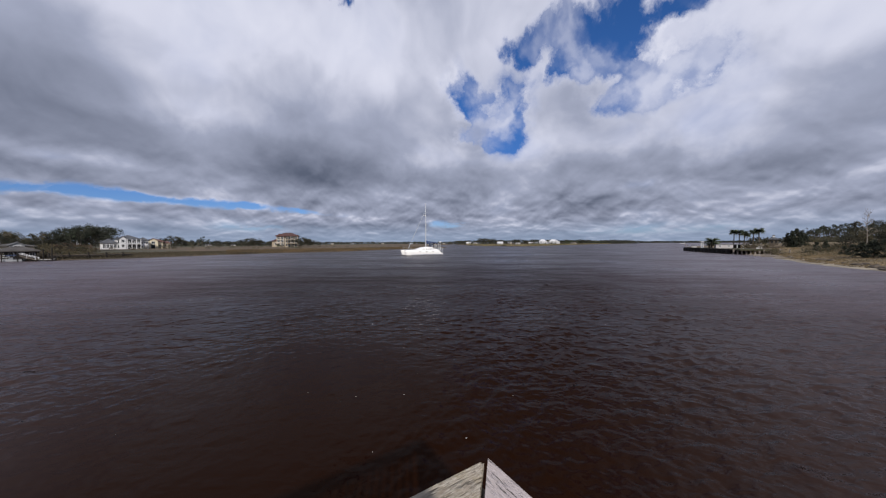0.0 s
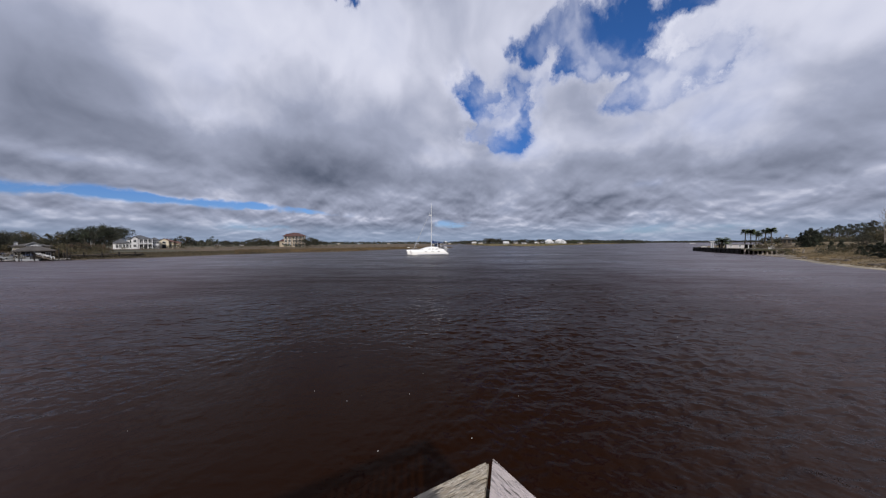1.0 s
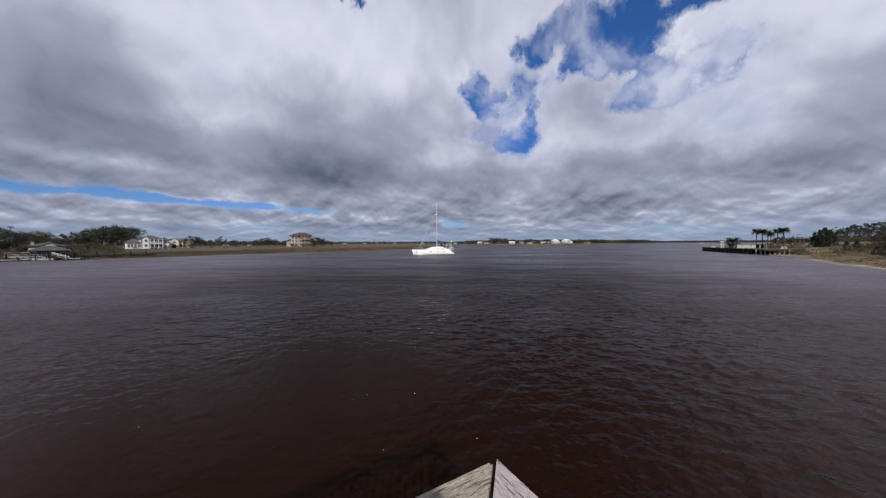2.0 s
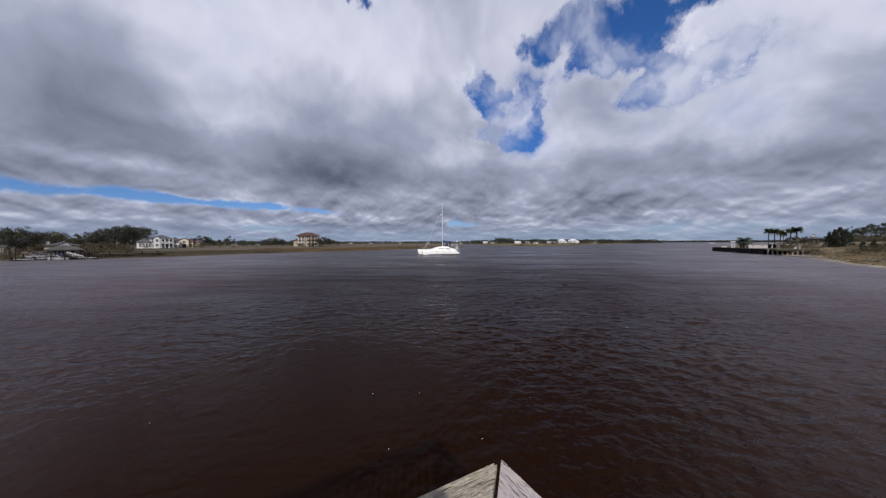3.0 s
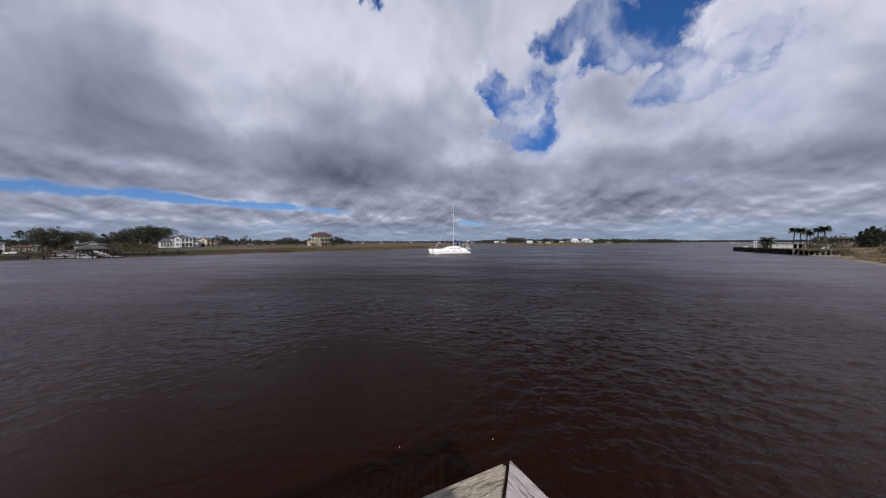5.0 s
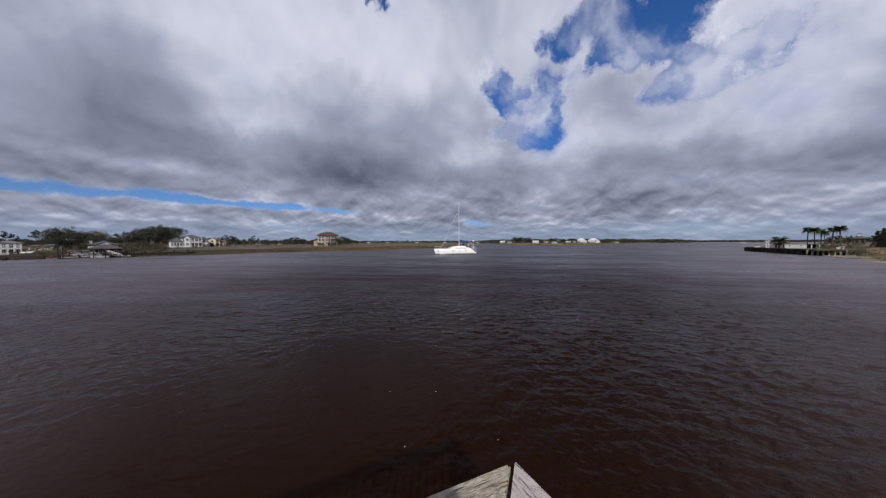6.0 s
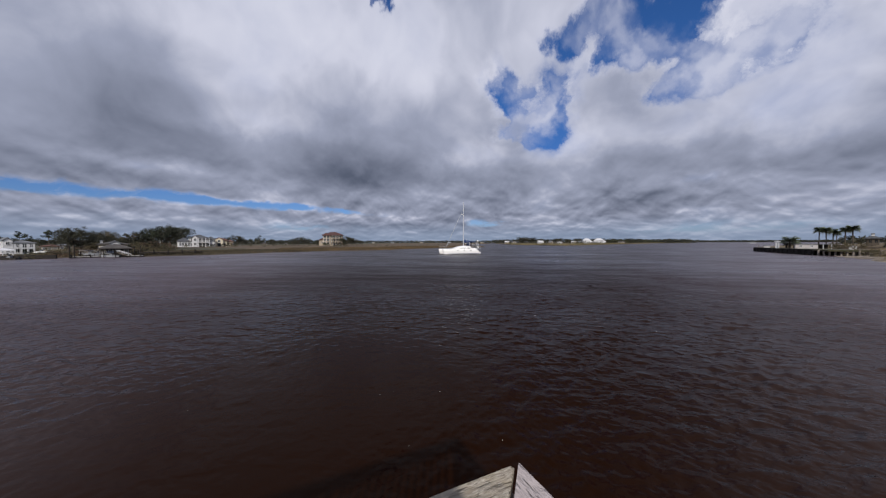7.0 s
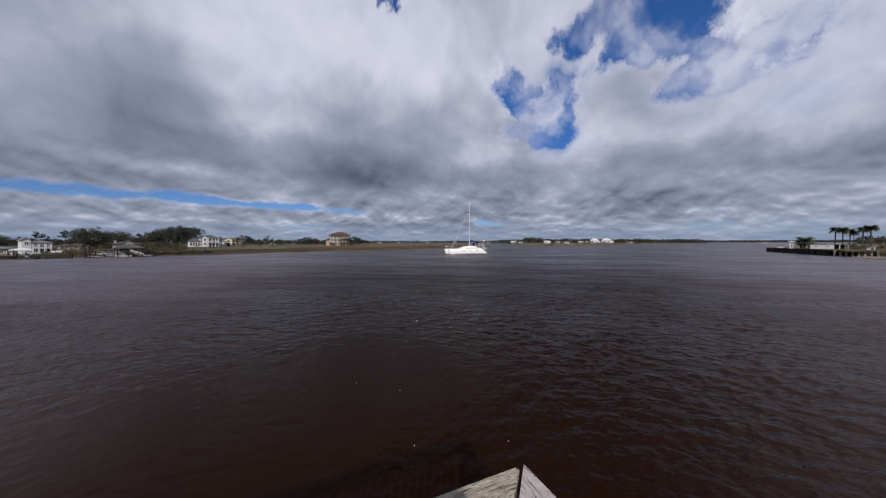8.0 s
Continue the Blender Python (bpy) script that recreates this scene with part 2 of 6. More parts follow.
    # gusts ruffle the far water in long patches
    cats_paws = n.noise(n.add("ShaderNodeMapping", {"Vector": place, "Rotation": (0, 0, radians(8)), "Scale": (0.35, 1.0, 1.0)}).outputs[0], 0.09, 5.0, 0.6)
    cats_paws = n.fade(n.math("ADD", n.math("MULTIPLY", cats_paws, 0.6), n.math("MULTIPLY", streak, 0.4)), 0.36, 0.64, 0.62, 1.25)
    bsdf = n.add("ShaderNodeBsdfPrincipled", {"Base Color": water_tone, "Roughness": n.math("MULTIPLY", n.fade(reach, 7.0, 32.0, 0.035, 0.40), cats_paws), "IOR": 1.33, "Specular IOR Level": n.math("ADD", n.fade(reach, 8.0, 60.0, 0.052, 0.13), n.fade(reach, 24.0, 88.0, 0.0, 0.66)), "Normal": normal})
    n.add("ShaderNodeOutputMaterial", {"Surface": bsdf.outputs[0]})
    return mat


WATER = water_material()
BED = surface("river_bed", (0.05, 0.04, 0.03), (0.09, 0.07, 0.05), 0.9, 0.2)
MARSH = surface("marsh_ground", (0.046, 0.033, 0.018), (0.128, 0.086, 0.044), 0.95, 0.06, (0.5, 1.6, 1.0), fine=9.0)
SAND = surface("wet_sand", (0.13, 0.105, 0.072), (0.34, 0.29, 0.215), 0.9, 0.35)
LAWN = surface("rough_lawn", (0.088, 0.066, 0.034), (0.215, 0.155, 0.080), 0.95, 0.10, (1.0, 2.2, 1.0), fine=7.0)
WOODS = surface("woodland_ground", (0.035, 0.035, 0.018), (0.07, 0.06, 0.03), 0.95, 0.1)
REED = surface("marsh_reed", (0.045, 0.031, 0.017), (0.140, 0.092, 0.043), 0.9, 0.08, islands=0.6)
FARGRASS = surface("straw_grass", (0.10, 0.085, 0.045), (0.22, 0.18, 0.10), 0.9, 0.04, islands=0.5)
SEDGE = surface("dull_sedge", (0.028, 0.024, 0.015), (0.085, 0.068, 0.04), 0.9, 0.08, islands=0.7)
GRASS = surface("shore_grass", (0.105, 0.078, 0.040), (0.235, 0.170, 0.088), 0.9, 0.12, islands=0.25)
LEAF = surface("live_oak_leaf", (0.013, 0.015, 0.009), (0.046, 0.045, 0.024), 0.75, 0.3, islands=0.8, objects=0.5)
GREENLEAF = surface("green_scrub_leaf", (0.03, 0.04, 0.018), (0.085, 0.095, 0.042), 0.8, 0.3, islands=0.8, objects=0.5)
PINE = surface("pine_needle", (0.016, 0.026, 0.016), (0.058, 0.070, 0.036), 0.75, 0.3, islands=0.8, objects=0.4)
SCRUB = surface("brown_scrub_leaf", (0.04, 0.036, 0.018), (0.12, 0.095, 0.045), 0.8, 0.3, islands=0.8, objects=0.5)
OLIVE = surface("olive_leaf", (0.024, 0.023, 0.012), (0.074, 0.066, 0.032), 0.8, 0.3, islands=0.8, objects=0.5)
RUST = surface("rust_brown_leaf", (0.040, 0.024, 0.016), (0.105, 0.062, 0.038), 0.85, 0.3, islands=0.7)
STRAWLEAF = surface("dry_brush_leaf", (0.085, 0.064, 0.036), (0.20, 0.15, 0.085), 0.85, 0.3, islands=0.6)
DARKLEAF = surface("cedar_leaf", (0.012, 0.018, 0.010), (0.036, 0.042, 0.022), 0.8, 0.3, islands=0.8)
PALMLEAF = surface("palm_frond", (0.065, 0.095, 0.050), (0.20, 0.235, 0.13), 0.6, 0.5, islands=0.6)
DEADPALM = surface("dry_palm_frond", (0.12, 0.085, 0.045), (0.22, 0.16, 0.09), 0.8, 0.5, islands=0.6)
BARK = surface("tree_bark", (0.055, 0.042, 0.032), (0.13, 0.105, 0.08), 0.9, 1.2, (1, 1, 0.3), 0.02)
DEADWOOD = surface("bleached_wood", (0.18, 0.15, 0.125), (0.32, 0.28, 0.24), 0.85, 1.2, (1, 1, 0.3), 0.02)
WHITE = surface("white_siding", (0.58, 0.58, 0.59), (0.73, 0.73, 0.74), 0.55, 0.4, (1, 1, 4))
CREAM = surface("cream_stucco", (0.30, 0.245, 0.185), (0.41, 0.345, 0.265), 0.8, 0.5)
PLASTER = surface("stained_white_plaster", (0.50, 0.46, 0.45), (0.64, 0.60, 0.58), 0.8, 0.6, (1, 1, 0.5))
YELLOW = surface("yellow_stucco", (0.52, 0.455, 0.34), (0.62, 0.55, 0.42), 0.8, 0.5)
GREYWALL = surface("grey_siding", (0.24, 0.25, 0.27), (0.34, 0.35, 0.37), 0.7, 0.5, (1, 1, 4))
TANWALL = surface("tan_siding", (0.36, 0.30, 0.22), (0.46, 0.39, 0.30), 0.7, 0.5, (1, 1, 4))
DARKROOF = surface("weathered_clay_roof", (0.048, 0.020, 0.017), (0.105, 0.045, 0.037), 0.85, 0.8, fine=6.0)
REDROOF = surface("clay_tile_roof", (0.085, 0.042, 0.034), (0.17, 0.085, 0.066), 0.8, 0.8, fine=6.0)
OLDROOF = surface("weathered_brown_roof", (0.045, 0.040, 0.038), (0.095, 0.086, 0.080), 0.85, 0.8, fine=6.0)
SLATE = surface("dark_slate_roof", (0.05, 0.052, 0.06), (0.10, 0.105, 0.115), 0.8, 0.8, fine=6.0)
GREYROOF = surface("grey_shingle_roof", (0.10, 0.105, 0.115), (0.19, 0.195, 0.21), 0.8, 0.8, fine=6.0)
PALEROOF = surface("pale_metal_roof", (0.55, 0.56, 0.58), (0.72, 0.72, 0.73), 0.4, 0.5)
GLASS = surface("dark_window_glass", (0.015, 0.018, 0.022), (0.03, 0.035, 0.04), 0.08, 0.4)
TIMBER = surface("weathered_dock_timber", (0.10, 0.085, 0.07), (0.24, 0.21, 0.18), 0.85, 0.8, (1, 1, 0.4), 0.005, objects=0.5)
TARRED = surface("tarred_bulkhead", (0.012, 0.011, 0.011), (0.04, 0.035, 0.032), 0.8, 0.6, (1, 1, 0.4), 0.02, objects=0.4, spec=0.15)
PALEDECK = surface("bleached_decking", (0.42, 0.40, 0.38), (0.58, 0.56, 0.53), 0.8, 0.5)
GELCOAT = surface("white_gelcoat", (0.84, 0.83, 0.82), (0.89, 0.88, 0.87), 0.25, 0.6)
ALLOY = surface("mast_alloy", (0.62, 0.63, 0.65), (0.74, 0.75, 0.76), 0.35, 0.6, metal=0.3)
CANVAS = surface("blue_canvas", (0.018, 0.035, 0.10), (0.03, 0.06, 0.15), 0.85, 1.0)
STEEL = surface("stainless_wire", (0.35, 0.36, 0.38), (0.5, 0.5, 0.52), 0.35, 1.0, metal=0.8)
SAILCLOTH = surface("furled_sail", (0.30, 0.33, 0.38), (0.45, 0.47, 0.5), 0.8, 1.0)
FOAM = surface("foam_fleck", (0.65, 0.64, 0.60), (0.8, 0.79, 0.76), 0.6, 3.0)


# ---------------------------------------------------------------- mesh helpers
def part(name, bm, material, parent=None, label=""):
    data = bpy.data.meshes.new(name)
    bm.to_mesh(data)
    bm.free()
    data.materials.append(material)
    ob = new(name, data)
    if parent is not None:
        ob.parent = parent
    if label:
        ob["label"] = label
    return ob


def thing(name, m, label, category, group="", kind=""):
    ob = new(name)
    ob.empty_display_size = 0.5
    ob.matrix_world = m
    return tagged(ob, label, category, group, kind)


def box(bm, x0, x1, y0, y1, z0, z1):
    v = [bm.verts.new(p) for p in ((x0, y0, z0), (x1, y0, z0), (x1, y1, z0), (x0, y1, z0), (x0, y0, z1), (x1, y0, z1), (x1, y1, z1), (x0, y1, z1))]
    for f in ((3, 2, 1, 0), (4, 5, 6, 7), (0, 1, 5, 4), (1, 2, 6, 5), (2, 3, 7, 6), (3, 0, 4, 7)):
        bm.faces.new([v[i] for i in f])
    return bm


def boxed(*dims):
    return box(bmesh.new(), *dims)


def prism(bm, outline, h0, h1):
    """An upright body over a flat outline (counter-clockwise)."""
    a = [bm.verts.new((x, y, h0)) for x, y in outline]
    b = [bm.verts.new((x, y, h1)) for x, y in outline]
    bm.faces.new(a[::-1]), bm.faces.new(b)
    for i in range(len(a)):
        j = (i + 1) % len(a)
        bm.faces.new((a[i], a[j], b[j], b[i]))
    return bm


def tube(bm, points, radii, sides=8):
    """A tapered round bar along points."""
    rings = []
    points = [Vector(p) for p in points]
    for i, p in enumerate(points):
        d = (points[min(i + 1, len(points) - 1)] - points[max(i - 1, 0)]).normalized()
        u = d.orthogonal().normalized()
        w = d.cross(u)
        rings.append([bm.verts.new(p + (u * math.cos(a) + w * math.sin(a)) * radii[i]) for a in (2 * math.pi * k / sides for k in range(sides))])
    for r, s in zip(rings, rings[1:]):
        for k in range(sides):
            bm.faces.new((r[k], r[(k + 1) % sides], s[(k + 1) % sides], s[k]))
    bm.faces.new(rings[0][::-1]), bm.faces.new(rings[-1])
    return bm


def loft(bm, rings, close=True):
    """Skin over rings of equal count."""
    rows = [[bm.verts.new(p) for p in ring] for ring in rings]
    k = len(rows[0])
    for r, s in zip(rows, rows[1:]):
        for i in range(k if close else k - 1):
            bm.faces.new((r[i], r[(i + 1) % k], s[(i + 1) % k], s[i]))
    if close:
        bm.faces.new(rows[0][::-1]), bm.faces.new(rows[-1])
    bmesh.ops.recalc_face_normals(bm, faces=bm.faces)
    return bm


def from_arrays(name, verts, faces, materials, slots=None, smooth=False):
    data = bpy.data.meshes.new(name)
    data.from_pydata(verts, [], faces)
    for m in materials:
        data.materials.append(m)
    if slots is not None:
        data.polygons.foreach_set("material_index", np.asarray(slots, dtype=np.int32))
    if smooth:
        data.polygons.foreach_set("use_smooth", np.ones(len(data.polygons), dtype=bool))
    data.update()
    return new(name, data)


# ---------------------------------------------------------------- ground and river
LEFT_LAND = [(-420, -160), (-170, 20), (-116, 55), (-107, 56), (-103, 61), (-93, 69), (-82, 80), (-74, 101), (-65, 120), (-47, 134), (-38, 162), (-16, 196),
             (4, 232), (-2, 250), (-20, 330), (-10, 520), (20, 700), (40, 1100), (-300, 4200), (-4200, 4200), (-4200, -160)]
FAR_BANK = [(30, 640), (36, 450), (51, 356), (76, 305), (104, 329), (199, 477), (380, 720), (714, 1115), (1100, 1900), (900, 4200), (60, 4200), (60, 1100)]
RIGHT_LAND = [(106.1, 130), (90.9, 93.4), (101, 100), (101, 91), (89, 80), (76, 68), (64, 51.6), (58, 42), (56, 38), (54, 15), (50, -20), (40, -120), (40, -4200), (4200, -4200), (4200, 900),
              (1500, 800), (500, 420), (190, 215), (125, 152)]
FAR_SHORE = [(700, 2400), (1300, 2100), (1900, 1900), (4300, 1700), (4300, 4300), (700, 4300)]


def signed(px, py, poly):
    """Distance to the outline of poly, positive inside."""
    d = np.full(px.shape, 1e9)
    inside = np.zeros(px.shape, bool)
    for (x0, y0), (x1, y1) in zip(poly, poly[1:] + poly[:1]):
        ex, ey = x1 - x0, y1 - y0
        t = np.clip(((px - x0) * ex + (py - y0) * ey) / (ex * ex + ey * ey), 0, 1)
        d = np.minimum(d, np.hypot(px - x0 - t * ex, py - y0 - t * ey))
        if y0 != y1:
            cross = (y0 > py) != (y1 > py)
            inside ^= cross & (px < (x1 - x0) * (py - y0) / (y1 - y0) + x0)
    return np.where(inside, d, -d)


def wobble(x, y, step):
    return np.array([noise.noise((a / step, b / step, 3.7)) for a, b in zip(x.ravel(), y.ravel())]).reshape(x.shape)


def land(x, y):
    """Height of the ground, and which surface lies on it."""
    w = wobble(x, y, 9.0)
    w2 = wobble(x, y, 40.0)
    a = signed(x, y, LEFT_LAND) + w * 2.0
    b = signed(x, y, FAR_BANK) + w * 2.5
    c = signed(x, y, RIGHT_LAND)
    c = np.where((y < 92), c + w * 1.2, c)
    d = signed(x, y, FAR_SHORE)
    z = np.full(x.shape, -2.2)
    slot = np.zeros(x.shape, int)
    for s, shore, slope, top, deep, kind in ((a, 0.35, 0.13, 0.55, 1.3, 1), (b, 0.35, 0.5, 0.8, 1.5, 1), (d, 0.3, 0.3, 1.0, 4.0, 4)):
        h = np.clip(s * slope, -2.2, top) + np.clip((s - 25) / 120, 0, 1) * (deep - top) * (s > 0)
        z = np.maximum(z, h)
        slot = np.where(s > -0.6, np.where(s < 0.45, 2, kind), slot)
    rise = np.clip((92 - y) / 22, 0, 1)
    h = np.where(y > 92, np.clip(c * 4.0, -2.2, 1.45), np.clip(c * 0.10, -2.2, 1.45 - 0.95 * rise) + rise * np.clip((c - 4) / 24, 0, 1) * 2.3) + np.clip((c - 30) / 60, 0, 1) * 0.6 * (c > 0)
    dune = np.clip((np.degrees(np.arctan2(x, y)) - 47.4) / 1.8, 0, 1) * (1 - rise) * (x > 0) * (y > 0)
    h = h + dune * np.clip((c - 6) / 22, 0, 1) * 1.9
    z = np.maximum(z, h)
    slot = np.where(c > -2.0, np.where((c < 1.7 + 1.8 * w2 + 1.3 * w) & (y < 92), 2, 3), slot)
    slot = np.where(a > 170, 4, slot)
    slot = np.where((a > 3.0) & (x < -84 - 0.25 * y) & (y < 140), 4, slot)
    slot = np.where((slot == 2) & (x > -100) & (x < 45), 1, slot)
    z = z + np.where(z > 0.2, (w * 0.10 + w2 * 0.18), 0)
    return z, slot


az = np.radians(np.concatenate([np.arange(-76, 66, 0.22), np.arange(66, 284, 4.0)]))
rad = np.concatenate([[0.0], np.geomspace(12, 4600, 230)])
GX, GY = np.outer(rad, np.sin(az)), np.outer(rad, np.cos(az))
GZ, GS = land(GX, GY)
GZ = np.where(rad[:, None] > 4300, np.minimum(GZ, -1.0), GZ)
nr, na = GX.shape
idx = np.arange(nr * na).reshape(nr, na)
quads = np.stack([idx[:-1], np.roll(idx[:-1], -1, 1), np.roll(idx[1:], -1, 1), idx[1:]], -1)[1:].reshape(-1, 4)
slots = GS[1:-1].reshape(-1)
ground = from_arrays("ground", np.stack([GX, GY, GZ], -1).reshape(-1, 3).tolist(), quads.tolist(), [BED, MARSH, SAND, LAWN, WOODS], slots, True)
tagged(ground, "brown marsh, sandy shore and rough grassland along the river", "ground", kind="structure")

def ripples(x, y):
    """Height of the wind chop: many short crests, each length dying out where it is too small to tell, calmer in the lee of the dock."""
    rng = np.random.default_rng(17)
    z = np.zeros_like(x)
    r = np.hypot(x, y)
    for k in range(60):
        length = 0.15 * 10.0 ** (k / 59)
        way = radians(112 + rng.uniform(-85, 85))
        phase = rng.uniform(0, 6.28, 3)
        sel = r < 90 * length
        px, py, pr = x[sel], y[sel], r[sel]
        bend = 0.42 * length * np.sin(0.9 * px / length ** 0.5 + phase[0]) * np.cos(0.7 * py / length ** 0.5 + phase[1])
        wave = np.sin(2 * math.pi / length * (px * math.sin(way) + py * math.cos(way) + bend) + phase[2])
        z[sel] += (0.043 - 0.024 * k / 59) * length / (2 * math.pi) * wave * np.clip((90 * length - pr) / (50 * length), 0, 1)
    groups = 0.8 + 0.35 * np.sin(0.55 * x + 0.3 * y) * np.sin(0.35 * y - 0.2 * x + 1.0) + 0.2 * np.sin(1.3 * x - 0.9 * y)
    lee = 0.70 + 0.62 / (1 + np.exp(-(x - 1.0) / 2.5)) - 0.66 * np.exp(-((x + 3.5) / 5.0) ** 2 - ((y - 5.0) / 5.5) ** 2)
    return z * groups * lee


wr = np.concatenate([np.linspace(0.4, 2.2, 12), np.geomspace(2.3, 140, 800), np.geomspace(158, 4800, 30)])
wa = np.radians(np.concatenate([np.arange(-70, 70, 0.28), np.arange(70, 290, 2.0)]))
WX, WY = np.outer(wr, np.sin(wa)), np.outer(wr, np.cos(wa))
WZ = np.where(wr[:, None] < 145, ripples(WX, WY), 0.0) * np.clip((np.cos(wa) - math.cos(radians(70))) * 14, 0, 1)
nr, na = WX.shape
idx = np.arange(nr * na).reshape(nr, na)
wf = np.stack([idx[:-1], np.roll(idx[:-1], -1, 1), np.roll(idx[1:], -1, 1), idx[1:]], -1).reshape(-1, 4).tolist()
wv = np.stack([WX, WY, WZ], -1).reshape(-1, 3).tolist() + [[0.0, 0.0, 0.0]]
wf += [(nr * na, (q + 1) % na, q) for q in range(na)]
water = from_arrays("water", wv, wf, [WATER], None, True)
tagged(water, "dark brown rippled river water with grey sheen", "river", kind="structure")


def ground_z(x, y):
    return float(land(np.array([[float(x)]]), np.array([[float(y)]]))[0][0, 0])


def polar(azimuth, r):
    """x, y at a bearing (degrees clockwise from +y) and a range."""
    return r * math.sin(radians(azimuth)), r * math.cos(radians(azimuth))


def facing(azimuth, r, z=None, turn=0.0, scale=1.0, sink=0.05):
    """A pose on the ground at a bearing, whose -y side faces the dock; turn: degrees more to the left."""
    x, y = polar(azimuth, r)
    return pose(x, y, ground_z(x, y) - sink if z is None else z, 0, 0, -azimuth + turn) @ Matrix.Diagonal((scale, scale, scale, 1))


# ---------------------------------------------------------------- near dock
RAIL_TOP = EYE - 0.75
DECK = RAIL_TOP - 1.02
CORNER = Vector((0.146, 1.012, 0))
LEFT_TURN, RIGHT_TURN = 213.0, 303.0


def rail_wood(name, dark, light, streak, shade_start, rough):
    """Bleached rail wood with grain along x, cracks, crust and pits; rough: how far it has decayed."""
    mat = bpy.data.materials.new(name)
    mat.use_nodes = True
    tree = mat.node_tree
    tree.nodes.clear()
    n = Nodes(tree)
    place = n.add("ShaderNodeTexCoord").outputs["Object"]
    bend = n.add("ShaderNodeTexNoise", {"Vector": place, "Scale": 9.0, "Detail": 4.0}).outputs["Color"]
    bent = n.vec("ADD", place, n.add("ShaderNodeVectorMath", {0: n.vec("SUBTRACT", bend, (0.5, 0.5, 0.5)), "Scale": 0.022}, operation="SCALE").outputs[0])
    grain = n.noise(n.add("ShaderNodeMapping", {"Vector": bent, "Scale": (0.12, 1.0, 1.0)}).outputs[0], 105.0, 6.0, 0.68)
    fibre = n.noise(n.add("ShaderNodeMapping", {"Vector": place, "Scale": (0.10, 1.0, 1.0)}).outputs[0], 420.0, 3.0, 0.6)
    stain = n.noise(place, 14.0, 5.0, 0.6)
    crust = n.fade(n.noise(n.add("ShaderNodeMapping", {"Vector": bent, "Scale": (0.16, 1.0, 1.0)}).outputs[0], 62.0, 6.0, 0.66), 0.52, 0.64)
    pits = n.fade(n.noise(n.add("ShaderNodeMapping", {"Vector": bent, "Scale": (0.11, 1.0, 1.0)}).outputs[0], 95.0, 5.0, 0.62), 0.55, 0.66)
    crack = n.fade(n.noise(n.add("ShaderNodeMapping", {"Vector": bent, "Scale": (0.05, 1.0, 1.0)}).outputs[0], 110.0, 3.0, 0.55), 0.58, 0.68)
    f = n.fade(n.math("ADD", n.math("MULTIPLY", grain, 0.55), n.math("MULTIPLY", fibre, 0.45)), 0.40, 0.60)
    colour = n.mix(f, (*dark, 1), (*light, 1))
    colour = n.mix(n.fade(stain, 0.42, 0.64, 0.0, 0.75), colour, (*streak, 1))
    colour = n.mix(n.math("MULTIPLY", crust, rough), colour, (light[0] * 1.18, light[1] * 1.18, light[2] * 1.2, 1))
    hollow = n.math("MAXIMUM", n.math("MULTIPLY", crack, 0.8), n.math("MULTIPLY", pits, rough))
    colour = n.mix(hollow, colour, (0.06, 0.05, 0.036, 1))
    # a shadow falling across the board is painted into its colour, broken by noise
    cast_shade = n.fade(n.add("ShaderNodeSeparateXYZ", {0: place}).outputs[0], shade_start, shade_start + 0.03)
    cast_shade = n.math("MULTIPLY", cast_shade, n.fade(n.add("ShaderNodeSeparateXYZ", {0: place}).outputs[0], 0.5, 0.75, 1.0, 0.0))
    cast_shade = n.math("MULTIPLY", cast_shade, n.fade(stain, 0.42, 0.52, 0.75, 0.95))
    colour = n.mix(cast_shade, colour, (0.085, 0.08, 0.08, 1))
    relief = n.math("SUBTRACT", n.math("ADD", n.math("MULTIPLY", grain, 0.6), n.math("ADD", n.math("MULTIPLY", fibre, 0.25), n.math("MULTIPLY", crust, rough))), hollow)
    normal = n.add("ShaderNodeBump", {"Strength": 1.0, "Distance": 0.007, "Height": relief}).outputs[0]
    bsdf = n.add("ShaderNodeBsdfPrincipled", {"Base Color": colour, "Roughness": 0.85, "Specular IOR Level": 0.25, "Normal": normal})
    n.add("ShaderNodeOutputMaterial", {"Surface": bsdf.outputs[0]})
    return mat


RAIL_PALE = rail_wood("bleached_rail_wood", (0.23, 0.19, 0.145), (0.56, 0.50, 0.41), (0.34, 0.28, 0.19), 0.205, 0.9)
RAIL_GREY = rail_wood("silvered_rail_wood", (0.38, 0.325, 0.31), (0.58, 0.51, 0.50), (0.48, 0.415, 0.39), 9.0, 0.3)


def rail_board(length, width, thick, side, round_end):
    """A rail cap along +x from its mitred end; side: +1 when its body lies to +y."""
    bm = bmesh.new()
    pts = [(0, 0), (length, 0), (length, side * width), (width, side * width)]
    prism(bm, pts if side > 0 else pts[::-1], -thick, 0)
    ends = [e for e in bm.edges if all(abs(v.co.x) < 1e-4 for v in e.verts)]
    bmesh.ops.bevel(bm, geom=ends, offset=round_end, segments=4, affect="EDGES")
    bmesh.ops.bevel(bm, geom=[e for e in bm.edges if len(e.link_faces) == 2 and e.calc_face_angle(0) > 0.9], offset=0.0035, segments=2, affect="EDGES", clamp_overlap=True)
    return bm


